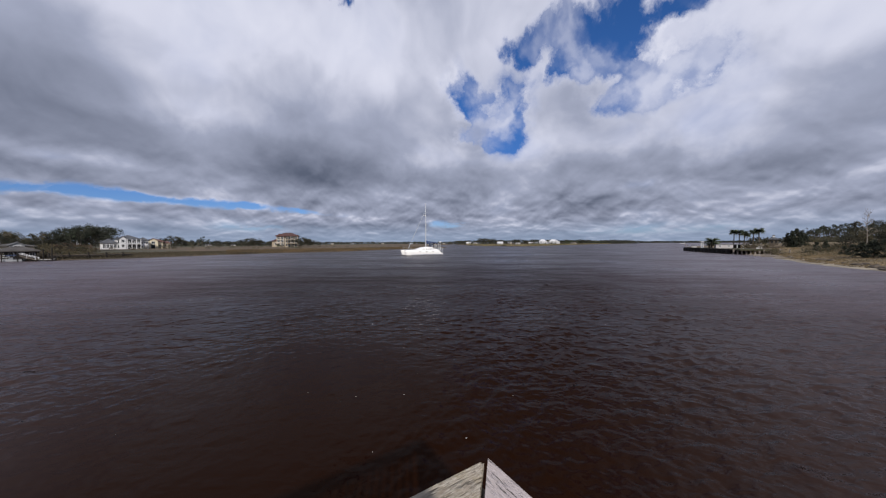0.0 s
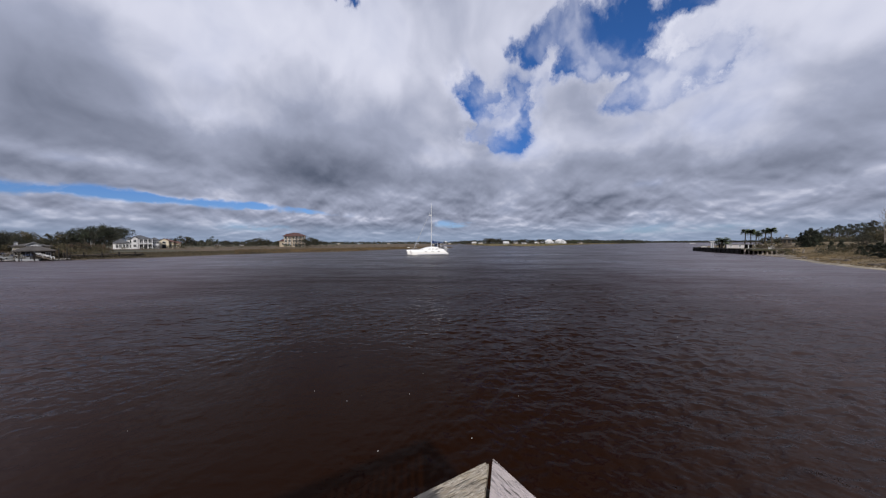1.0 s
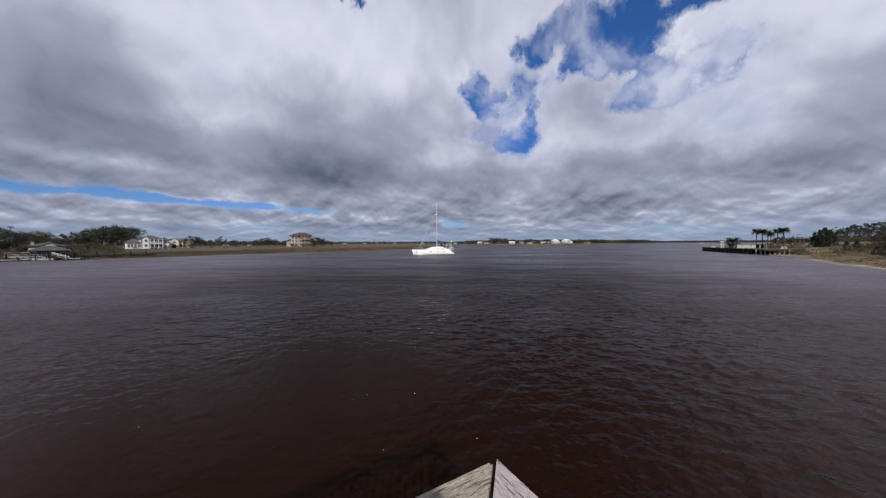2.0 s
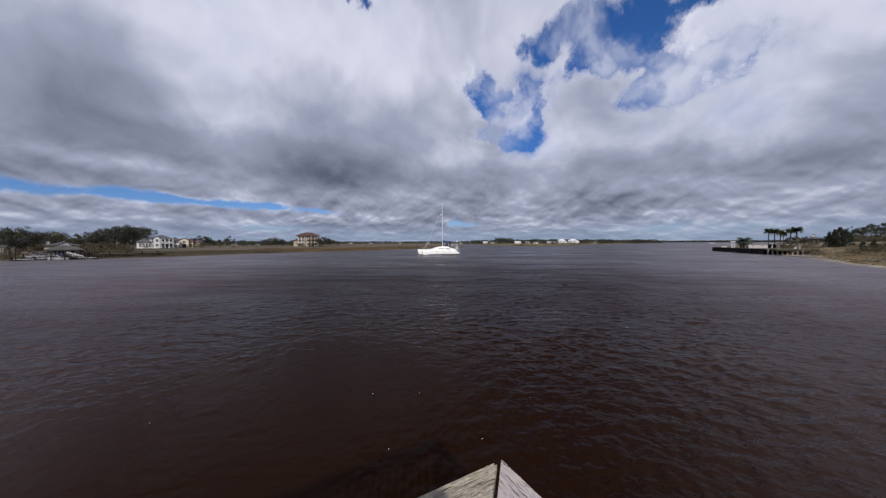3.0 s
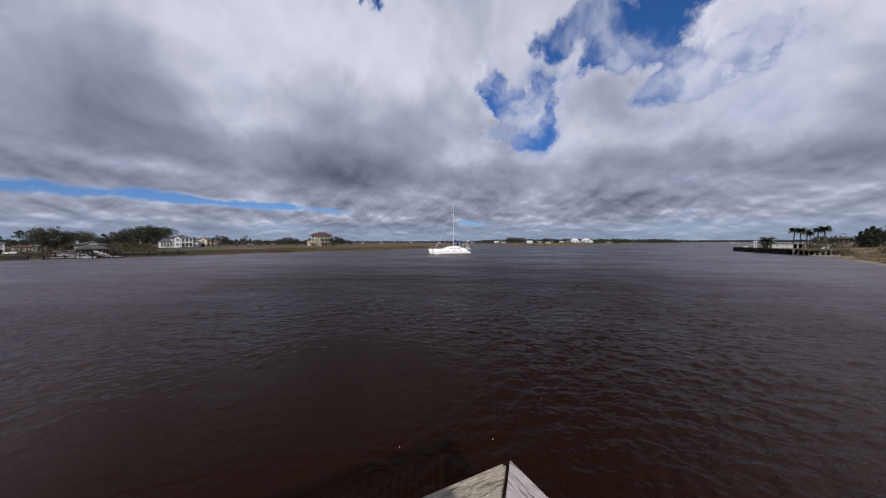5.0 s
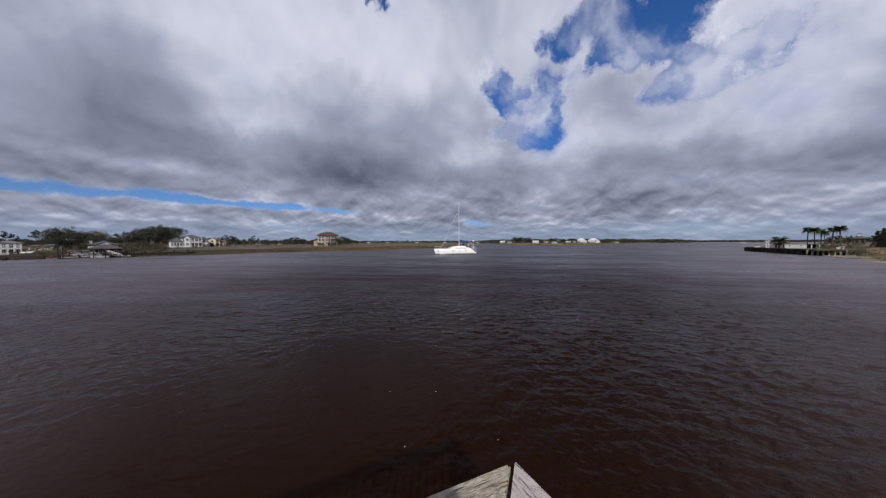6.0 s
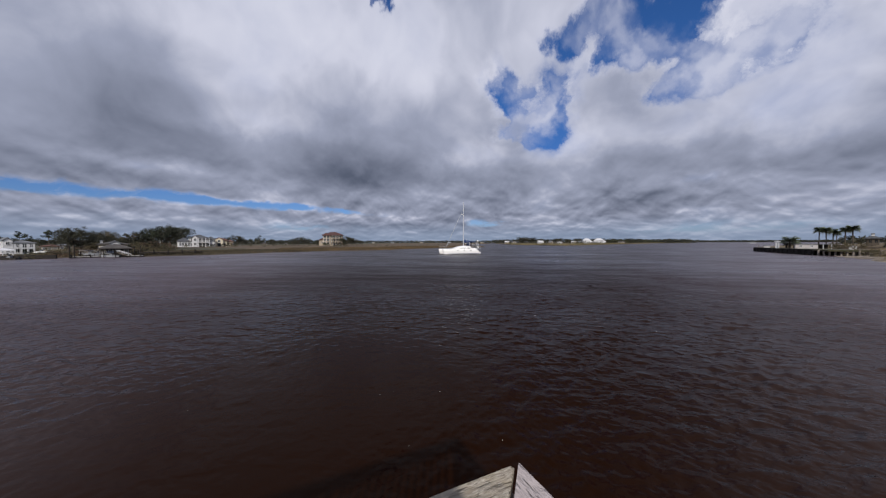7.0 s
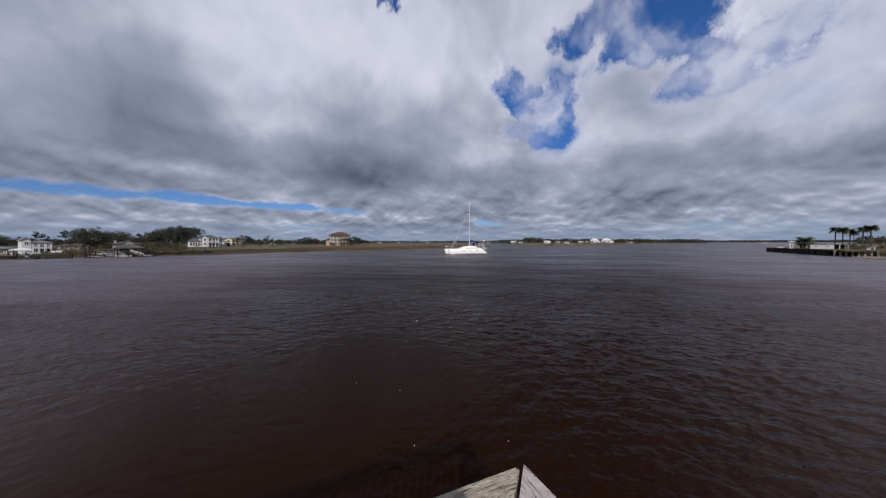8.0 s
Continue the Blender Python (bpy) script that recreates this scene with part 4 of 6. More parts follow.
h = thing("house", facing(-55.4, 152, turn=5), "grey house with white gable and cupola", "house")
wing(h, 0, 0, 6.4, 6, 0, 2.6, TANWALL, OLDROOF, 1.1, rows=(1.4,), cols=4, win=(0.8, 1.1))
wing(h, 0.2, -3.2, 2.4, 1.6, 0, 2.9, GREYWALL, GREYROOF, 0.9, "gable", rows=(2.4,), cols=1, along="y", over=0.3, win=(1.0, 0.9))
wing(h, -2.6, 0, 0.6, 0.6, 2.8, 3.7, WHITE, GREYROOF, 0.4, over=0.12)

h = thing("chimney_tower", facing(-50.9, 190), "slim white tower standing among trees", "tower")
part("shaft", boxed(-0.6, 0.6, -0.6, 0.6, 0, 4.6), WHITE, h)
part("cap", hip_roof(1.4, 1.4, 0.8, 0.15, 0), GREYROOF, h).matrix_local = pose(0, 0, 4.6)

# low sheds and cottages along the marsh
for a, r, w, z1, wm, rm, text in ((-35.3, 345, 3.4, 1.6, BARK, SLATE, "small brown shed with dark roof behind the marsh"),
                                  (-38.4, 372, 5, 1.7, BARK, SLATE, "low brown cottage with dark roof behind marsh"),
                                  (-20.5, 870, 8, 2.4, TANWALL, GREYROOF, "distant tan house at the edge of woods"),
                                  (-17.0, 872, 8, 2.4, GREYWALL, GREYROOF, "distant grey house with grey hip roof"),
                                  (-11.5, 872, 8, 2.4, TANWALL, GREYROOF, "distant tan house before dark woods"),
                                  (-6.0, 868, 8, 2.4, GREYWALL, GREYROOF, "distant grey house beside the river bend"),
                                  (-2.6, 640, 8, 3.4, WHITE, PALEROOF, "distant white cottage with pale roof behind the marsh"),
                                  (0.2, 840, 8, 2.6, TANWALL, GREYROOF, "distant tan house with grey hip roof")):
    h = thing("house", facing(a, r), text, "house")
    wing(h, 0, 0, w, w * 0.7, 0, z1, wm, rm, w * 0.16, rows=(z1 * 0.5,), cols=3, win=(w * 0.10, z1 * 0.3))

# houses on the far bank
for a, r, w, z1, rise, wm, rm, text in ((4.9, 590, 8, 3.2, 2.0, CREAM, PALEROOF, "cream cottage with pale roof on the far bank"),
                                        (6.2, 585, 8, 3.0, 2.0, TANWALL, GREYROOF, "tan cottage with grey roof on the far bank"),
                                        (10.9, 570, 10, 3.0, 2.2, WHITE, PALEROOF, "broad white house with pale roof on far bank"),
                                        (12.7, 572, 7, 3.0, 2.2, CREAM, GREYROOF, "small cream house with grey gabled roof on far bank"),
                                        (14.2, 570, 8, 2.6, 1.8, WHITE, GREYROOF, "low white house with grey roof on far bank"),
                                        (16.5, 568, 7, 3.0, 2.2, CREAM, PALEROOF, "small cream house with pale roof on far bank"),
                                        (17.5, 566, 5, 2.8, 2.0, GREYWALL, GREYROOF, "small grey house with shingle roof on far bank"),
                                        (23.8, 590, 9, 2.6, 1.8, TANWALL, OLDROOF, "low tan house with brown roof on far bank")):
    h = thing("house", facing(a, r, turn=20 * math.sin(7 * a)), text, "house")
    wing(h, 0, 0, w, w * 0.7, 0, z1 * 0.85, wm, rm, rise * (0.8 + 0.3 * math.sin(3 * a)), "gable", rows=(z1 * 0.55,), cols=3, win=(1.3, 1.6))
    wing(h, w * 0.22, -w * 0.42, w * 0.4, w * 0.2, 0, z1 * 0.9, wm, rm, rise * 0.7, "gable", rows=(z1 * 0.5,), cols=1, win=(1.4, 1.6), along="y")
for a, w, text in ((18.6, 12, "large white house with white roof on far bank"), (20.45, 15, "long white house with stepped white roofs on far bank")):
    h = thing("house", facing(a, 560), text, "house")
    wing(h, 0, 0, w, 9, 0, 5.6, WHITE, PALEROOF, 3.2, ridge=w * 0.2, rows=(1.9, 3.8), cols=4, win=(1.0, 1.2), over=0.5)
    wing(h, -w * 0.28, -5.4, w * 0.3, 3.5, 0, 4.6, WHITE, PALEROOF, 2.4, "gable", rows=(2.2, 3.9), cols=2, along="y", win=(1.2, 1.3))
    wing(h, w * 0.52, -0.5, w * 0.34, 7, 0, 3.4, WHITE, PALEROOF, 2.2, rows=(1.8,), cols=2, win=(1.3, 1.5))
    if w > 13:
        wing(h, w * 0.22, -5.4, w * 0.24, 3.5, 0, 5.0, WHITE, GREYROOF, 1.9, "gable", rows=(2.2, 4.1), cols=1, along="y", win=(1.5, 1.4))
        wing(h, -w * 0.56, 0.5, w * 0.26, 6, 0, 3.2, WHITE, GREYROOF, 1.8, rows=(1.8,), cols=2, win=(1.0, 1.4))
    porch(h, -w * 0.03, w * 0.08 + 1.5, -5.1, 2.0, (3.1,), 3, WHITE, top=2.4)


# ---------------------------------------------------------------- left bank: docks, boathouse, gazebo, boats
def jetty(p0, p1, width, z, label, mat=TIMBER):
    """A timber jetty from p0 to p1 on piles."""
    p0, p1 = Vector((*p0, 0)), Vector((*p1, 0))
    length = (p1 - p0).length
    turn = math.degrees(math.atan2(p1.y - p0.y, p1.x - p0.x))
    j = thing("jetty", pose(p0.x, p0.y, 0, 0, 0, turn), label, "jetty")
    for k in range(int(length / 0.5)):
        ob = new("plank", shared(("plank", round(width, 1), round(z, 2), mat.name), lambda: boxed(0, 0.46, -width / 2, width / 2, z - 0.08, z), mat))
        ob.parent, ob.matrix_local = j, pose(k * 0.5, 0, 0)
    for y in (-width / 2 + 0.1, width / 2 - 0.1):
        part("stringer", boxed(0, length, y - 0.08, y + 0.08, z - 0.35, z - 0.08), TARRED, j)
        for k in range(int(length / 3.0) + 1):
            ob = new("pile", shared(("pile", round(z, 2)), lambda: tube(bmesh.new(), [(0, 0, -2.6), (0, 0, z + 0.5)], [0.14, 0.13], 9), TARRED))
            ob.parent, ob.matrix_local = j, pose(min(k * 3.0 + 0.2, length - 0.2), y * 1.12, 0)
    return j


def mooring_pile(x, y, top, mat=TARRED):
    p = thing("mooring_pile", pose(x, y, 0), "weathered round timber mooring pile standing in the river", "pile", "mooring piles along the wooded bank")
    part("shaft", tube(bmesh.new(), [(0, 0, -2.6), (0.02, 0, top * 0.5), (0, 0.03, top)], [0.10, 0.095, 0.09], 10), mat, p)
    part("cap", tube(bmesh.new(), [(0, 0.03, top), (0, 0.03, top + 0.14)], [0.105, 0.02], 10), SLATE, p)


jetty(polar(-58.9, 117), polar(-56.7, 117.5), 1.8, 0.34, "pale floating jetty beside the boathouse", PALEDECK)
pier = jetty(polar(-58.2, 120), polar(-56.4, 120.4), 1.6, 1.0, "pale fixed pier with a white handrail", PALEDECK)
for z in (1.45, 1.88):
    part("handrail", boxed(0.0, 3.7, -0.80, -0.72, z - 0.05, z + 0.02), PALEDECK, pier)
for x in (0.1, 1.3, 2.5, 3.6):
    part("rail_post", boxed(x - 0.05, x + 0.05, -0.80, -0.70, 1.0, 1.85), TIMBER, pier)
jetty(polar(-54.2, 115), polar(-52.6, 115.5), 1.6, 0.34, "pale timber jetty on dark piles", PALEDECK)
jetty(polar(-64.6, 124), polar(-62.6, 121), 2.2, 0.9, "weathered timber jetty under a white canopy")
jetty(polar(-53.2, 116.8), polar(-46.4, 117.4), 1.3, 1.25, "long dark timber boardwalk on piles along the muddy bank", BARK)
for a, r, top in ((-58.9, 116, 3.0), (-58.55, 116, 3.0), (-53.5, 114.5, 2.7), (-52.9, 114.5, 2.9), (-56.2, 115, 2.2), (-55.2, 114.5, 2.1), (-63.9, 121, 2.0)):
    mooring_pile(*polar(a, r), top)

# boathouse with open bays
b = thing("boathouse", facing(-55.2, 119, z=0.0, turn=4), "grey timber boathouse on dark piles with hip roof", "boathouse")
part("deck", boxed(-2.9, 2.9, -2.6, 2.8, 0.45, 0.62), TIMBER, b)
for x in (-2.7, -0.9, 0.9, 2.7):
    for y in (-2.4, 2.6):
        part("post", tube(bmesh.new(), [(x, y, -2.4), (x, y, 2.3)], [0.11, 0.10], 8), TARRED, b)
part("roof", hip_roof(5.4, 5.2, 1.15, 0.25, 0.9), OLDROOF, b).matrix_local = pose(0, 0, 2.2)
w = part("wall", boxed(-1.6, 2.6, -1.2, 2.5, 0.62, 2.2), BARK, b)
for x in (-0.9, 0.6, 1.9):
    add_window(w, pose(x, -1.2, 1.5), 0.6, 0.6, WHITE)
rail = bmesh.new()
for z in (0.95, 1.35):
    box(rail, -2.8, -1.0, -2.5, -2.44, z, z + 0.07)
part("railing", rail, WHITE, b)
for x in (-2.7, -0.9, 0.9):
    for s0, s1 in ((0.7, 2.1), (2.1, 0.7)):
        part("brace", tube(bmesh.new(), [(x, 2.5, s0), (x + 1.8, 2.5, s1)], [0.05, 0.05], 6), TARRED, b)
    part("lift_beam", boxed(x + 0.1, x + 1.7, -2.5, -2.3, 1.95, 2.15), TARRED, b)
    part("crossbeam", tube(bmesh.new(), [(x, -2.4, -0.2), (x + 1.8, -2.4, 0.4)], [0.06, 0.06], 6), TARRED, b)
for x in (-2.3, -1.6, 1.3, 2.1):
    part("cradle_arm", boxed(x - 0.06, x + 0.06, -2.55, -1.3, 0.62, 1.15 + 0.2 * math.sin(5 * x)), TIMBER, b)
part("side_screen", boxed(-2.75, -2.68, -2.3, 2.4, 0.62, 1.6), BARK, b)
gang = thing("gangway", pose(*polar(-54.5, 114.5), 0.1, 0, 0, 205), "grey timber gangway sloping to the water", "gangway")
part("ramp", loft(bmesh.new(), [[(x, -0.5, z), (x, 0.5, z), (x, 0.5, z + 0.12), (x, -0.5, z + 0.12)] for x, z in ((-1.4, 0.1), (1.4, 1.2))]), BARK, gang)
for x in (-1.3, 0.0, 1.3):
    for y in (-0.48, 0.48):
        part("stanchion", boxed(x - 0.03, x + 0.03, y - 0.02, y + 0.02, 0.65 + x * 0.39, 1.28 + x * 0.39), PALEROOF, gang)
for y in (-0.5, 0.46):
    part("side_rail", loft(bmesh.new(), [[(x, y, z), (x, y + 0.05, z), (x, y + 0.05, z + 0.09), (x, y, z + 0.09)] for x, z in ((-1.4, 0.65), (1.4, 1.75))]), PALEROOF, gang)

bank = thing("bank_wall", Matrix(), "low dark timber bank wall above the mud", "bulkhead")
for p, q in (((-115.5, 49.2), (-108.2, 55.1)), ((-108.2, 55.1), (-101.4, 58.9))):
    p, q = Vector((*p, 0)), Vector((*q, 0))
    sec = part("panel", boxed(0, (q - p).length, -0.2, 0.2, -1.5, 0.9), TARRED, bank)
    sec.matrix_local = pose(p.x, p.y, 0, 0, 0, math.degrees(math.atan2(q.y - p.y, q.x - p.x)))

# white canopy over the far jetty
g = thing("gazebo", facing(-63.4, 124, z=0.9), "white tent-roofed gazebo on a timber jetty", "gazebo")
part("roof", hip_roof(2.9, 2.6, 0.65, 0.3, 0.2), PALEROOF, g).matrix_local = pose(0, 0, 1.0)
for x in (-1.35, 0, 1.35):
    for y in (-1.2, 1.2):
        part("post", boxed(x - 0.07, x + 0.07, y - 0.07, y + 0.07, -0.05, 1.05), WHITE, g)


def motor_boat(m, label, hull_mat, canopy):
    """A small open motor boat, bow to +x."""
    mb = thing("motor_boat", m, label, "motorboat")
    ring = lambda x, w, k, s: [(x, -w * 0.3, k), (x, -w, 0.15), (x, -w * 1.08, s), (x, w * 1.08, s), (x, w, 0.15), (x, w * 0.3, k)]
    part("hull", loft(bmesh.new(), [ring(-2.8, 1.0, -0.2, 0.75), (ring(-0.5, 1.1, -0.3, 0.8)), ring(1.5, 0.85, -0.2, 0.95), ring(2.6, 0.35, 0.0, 1.1), ring(3.0, 0.05, 0.4, 1.15)]), hull_mat, mb)
    part("console", loft(bmesh.new(), [[(x, -0.5, 0.7), (x, 0.5, 0.7), (x, 0.42, h), (x, -0.42, h)] for x, h in ((-0.6, 1.6), (0.0, 1.65), (0.5, 1.2))]), GREYROOF, mb)
    part("windscreen", boxed(0.02, 0.06, -0.45, 0.45, 1.6, 2.0), GLASS, mb)
    part("outboard", loft(bmesh.new(), [[(-3.15, -0.2, z), (-2.82, -0.2, z), (-2.82, 0.2, z), (-3.15, 0.2, z)] for z in (0.1, 0.7, 1.2)]), GLASS, mb)
    if canopy:
        top = part("canopy", loft(bmesh.new(), [[(x, -0.95, 2.3), (x, 0.95, 2.3), (x, 0.8, 2.42), (x, -0.8, 2.42)] for x in (-1.4, 0.9)]), canopy, mb)
        for x in (-1.2, 0.7):
            for y in (-0.8, 0.8):
                part("pole", tube(bmesh.new(), [(x, y, 0.7), (x, y, 2.32)], [0.025, 0.025], 5), STEEL, top)


motor_boat(pose(*polar(-57.3, 119.5), 0.55, 0, 0, 40) @ Matrix.Diagonal((0.55, 0.55, 0.55, 1)), "grey motorboat on a lift beside the jetty", GREYWALL, CANVAS)
motor_boat(pose(*polar(-56.3, 117.5), 0.1, 0, 0, 25) @ Matrix.Diagonal((0.55, 0.55, 0.55, 1)), "dark grey open motorboat with blue canopy", GREYROOF, CANVAS)
motor_boat(pose(*polar(-55.6, 115.5), 0.0, 0, 0, 215) @ Matrix.Diagonal((0.6, 0.6, 0.6, 1)), "dark motorboat moored before the boathouse", GREYWALL, CANVAS)
motor_boat(pose(*polar(-63.0, 119.0), -0.1, 0, 0, 200) @ Matrix.Diagonal((0.6, 0.6, 0.6, 1)), "small dark motorboat moored at the far jetty", TARRED, None)
motor_boat(pose(*polar(-60.9, 140), 1.0, 0, 0, 30) @ Matrix.Diagonal((0.5, 0.5, 0.5, 1)), "white motorboat stored on the bank", GELCOAT, None)


motor_boat(pose(*polar(39.05, 900), 0.2, 0, 0, 150) @ Matrix.Diagonal((1.9, 1.6, 1.3, 1)), "distant white motor yacht far down the river", GELCOAT, PALEROOF)


# ---------------------------------------------------------------- right bank: bulkhead, pier, buildings
b0, b1 = Vector((106.1, 130.0, 0)), Vector((90.9, 93.4, 0))
run = (b1 - b0)
turn = math.degrees(math.atan2(run.y, run.x))
wall = thing("bulkhead", pose(b0.x, b0.y, 0, 0, 0, turn), "black tarred timber bulkhead with concrete cap along the water", "bulkhead")
count = int(run.length / 0.8)
for k in range(count):
    ob = new("sheet_panel", shared(("sheet_panel",), lambda: boxed(0.0, 0.72, -0.16, 0.12, -2.4, 1.30), TARRED))
    ob.parent, ob.matrix_local = wall, pose(k * 0.8, 0.05 * (k % 2), 0)
for z in (0.45, 1.0):
    part("waler", boxed(-0.1, run.length, -0.30, -0.17, z - 0.12, z + 0.12), TARRED, wall)
part("cap", boxed(-0.2, run.length + 0.2, -0.36, 0.6, 1.30, 1.56), TARRED, wall)
for k in range(0, count, 4):
    ob = new("fender_pile", shared(("fender_pile",), lambda: tube(bmesh.new(), [(0, -0.42, -2.4), (0, -0.42, 1.5)], [0.15, 0.14], 8), TARRED))
    ob.parent, ob.matrix_local = wall, pose(k * 0.8 + 0.4, 0, 0)
for x, top in ((0.3, 3.6), (2.6, 2.9)):
    part("corner_post", tube(bmesh.new(), [(x, 0.2, 1.4), (x, 0.2, top)], [0.07, 0.06], 7), DEADWOOD, wall)
# the return side, facing up river
part("return_wall", boxed(-0.1, 0.3, 0.12, 26, -2.4, 1.5), TARRED, wall)
apron = thing("wharf_apron", pose(b0.x, b0.y, 0, 0, 0, turn), "weedy brown earth apron behind the bulkhead", "wharf")
part("slab", boxed(0.4, run.length + 4, 0.62, 9.0, 1.2, 1.60), WOODS, apron)

pier = thing("timber_pier", pose(*polar(44.3, 129.5), 0, 0, 0, -46), "old timber pier deck on pale standing piles", "pier")
for k in range(16):
    ob = new("plank", shared(("pier_plank",), lambda: boxed(0, 0.42, -0.2, 6.5, 1.42, 1.55), BARK))
    ob.parent, ob.matrix_local = pier, pose(k * 0.45, 0, 0)
part("edge_beam", boxed(0, 7.2, -0.28, 0.0, 1.05, 1.40), TARRED, pier)
for k in range(8):
    for y in (-0.42, 3.0):
        ob = new("pile", shared(("pier_pile",), lambda: tube(bmesh.new(), [(0, 0, -1.5), (0, 0, 1.5)], [0.22, 0.20], 9), DEADWOOD))
        ob.parent, ob.matrix_local = pier, pose(0.4 + 0.92 * k, y, 0)
wreck = thing("broken_pier", pose(*polar(47.0, 131), 0, 0, 0, -50), "collapsed timber pier section sagging to the beach", "pier")
for k in range(10):
    ob = new("plank", shared(("wreck_plank",), lambda: boxed(0, 0.4, -0.2, 4.0, 0, 0.12), BARK))
    ob.parent, ob.matrix_local = wreck, pose(k * 0.62, 0.2 * math.sin(k * 2.1), 1.55 - 0.02 * k + 0.08 * math.sin(k * 1.7), 3 * math.sin(k * 1.3), 4 * math.cos(k), 6 * math.sin(k * 2.7))
for k in range(4):
    part("pile", tube(bmesh.new(), [(k * 1.9, -0.1, -1.0), (k * 1.9 + 0.1, -0.15, 1.7)], [0.2, 0.18], 8), DEADWOOD, wreck)

h = thing("warehouse", facing(43.75, 150, turn=4), "low white building with flat roof on the wharf", "building")
wl = part("wall", boxed(-2.9, 1.6, -2.5, 3.5, 0, 1.5), PLASTER, h)
part("roof", boxed(-3.1, 1.8, -2.7, 3.7, 1.5, 1.62), GREYROOF, h)
for x in (-1.8, 0.4):
    add_window(wl, pose(x, -2.5, 0.95), 0.5, 0.4, WHITE)
# solid black block in place of the shade inside the bay
part("open_bay", boxed(1.61, 3.6, -1.2, 3.5, 0, 1.42), TARRED, h)
part("bay_roof", boxed(1.82, 4.3, -2.6, 3.6, 1.44, 1.56), GREYROOF, h)
for x in (2.6, 4.15):
    part("bay_post", boxed(x - 0.1, x + 0.1, -2.5, -2.3, 0, 1.44), WHITE, h)
h = thing("white_kiosk", facing(41.2, 152, turn=0), "narrow white kiosk tower with small roof on the wharf", "kiosk")
part("wall", boxed(-0.42, 0.42, -0.42, 0.42, 0, 2.3), WHITE, h)
part("roof", hip_roof(0.9, 0.9, 0.3, 0.3, 0), PALEROOF, h).matrix_local = pose(0, 0, 2.3)
part("door", boxed(-0.15, 0.25, -0.46, -0.422, 0.05, 1.9), GREYWALL, h)
h = thing("small_shed", facing(40.3, 163, scale=0.62), "small pale shed standing near the wharf edge", "shed")
part("wall", boxed(-1.3, 1.3, -1, 1, 0, 1.2), PLASTER, h)
part("roof", gable_roof(2.6, 2.0, 0.5, 0.2), GREYROOF, h).matrix_local = pose(0, 0, 1.2)
h = thing("pavilion", facing(48.15, 172, turn=6) @ Matrix.Diagonal((0.6, 0.6, 1.1, 1)), "brown pavilion with dark hip roof and white cupola", "building")
wing(h, 0, 0, 3.8, 3.6, 0, 2.3, BARK, SLATE, 1.0, over=0.7, rows=(1.5,), cols=2, win=(0.9, 1.0), trim=BARK)
wing(h, 0, 0, 1.0, 1.0, 2.9, 3.6, WHITE, GREYROOF, 0.5, over=0.15)
h = thing("site_wall", facing(46.6, 150, turn=0), "long low brown wall behind the pier", "wall")
part("wall", boxed(-2.5, 5.5, 0, 0.4, 0, 0.8), BARK, h)
h = thing("equipment_box", facing(46.9, 146), "pale metal equipment box beside scrub", "box")
part("body", boxed(-0.7, 0.7, -0.5, 0.5, 0, 1.1), PALEROOF, h)
part("lid", boxed(-0.75, 0.75, -0.55, 0.55, 1.1, 1.18), GREYROOF, h)


# ---------------------------------------------------------------- trees
def leaves(rng, centres, radii, count, size, flat=0.7):
    """Small leaf blades scattered over the shells of clumps: vertices and faces."""
    c = np.repeat(np.asarray(centres, float), count, 0)
    r = np.repeat(np.asarray(radii, float), count)[:, None]
    d = rng.normal(size=c.shape)
    d /= np.linalg.norm(d, axis=1)[:, None]
    p = c + d * r * rng.uniform(0.45, 1.0, (len(c), 1)) * np.array([1, 1, flat])
    u = rng.normal(size=c.shape)
    u /= np.linalg.norm(u, axis=1)[:, None]
    v = np.cross(u, d + 0.6 * rng.normal(size=c.shape))
    v /= np.linalg.norm(v, axis=1)[:, None] + 1e-9
    s = size * rng.uniform(0.6, 1.4, (len(c), 1))
    quad = np.stack([p - u * s, p - v * s * 0.55, p + u * s, p + v * s * 0.55], 1)
    return quad.reshape(-1, 3)


def leaf_object(name, quads, material, parent=None):
    faces = np.arange(len(quads)).reshape(-1, 4)
    ob = from_arrays(name, quads.tolist(), faces.tolist(), [material])
    if parent is not None:
        ob.parent = parent
    return ob


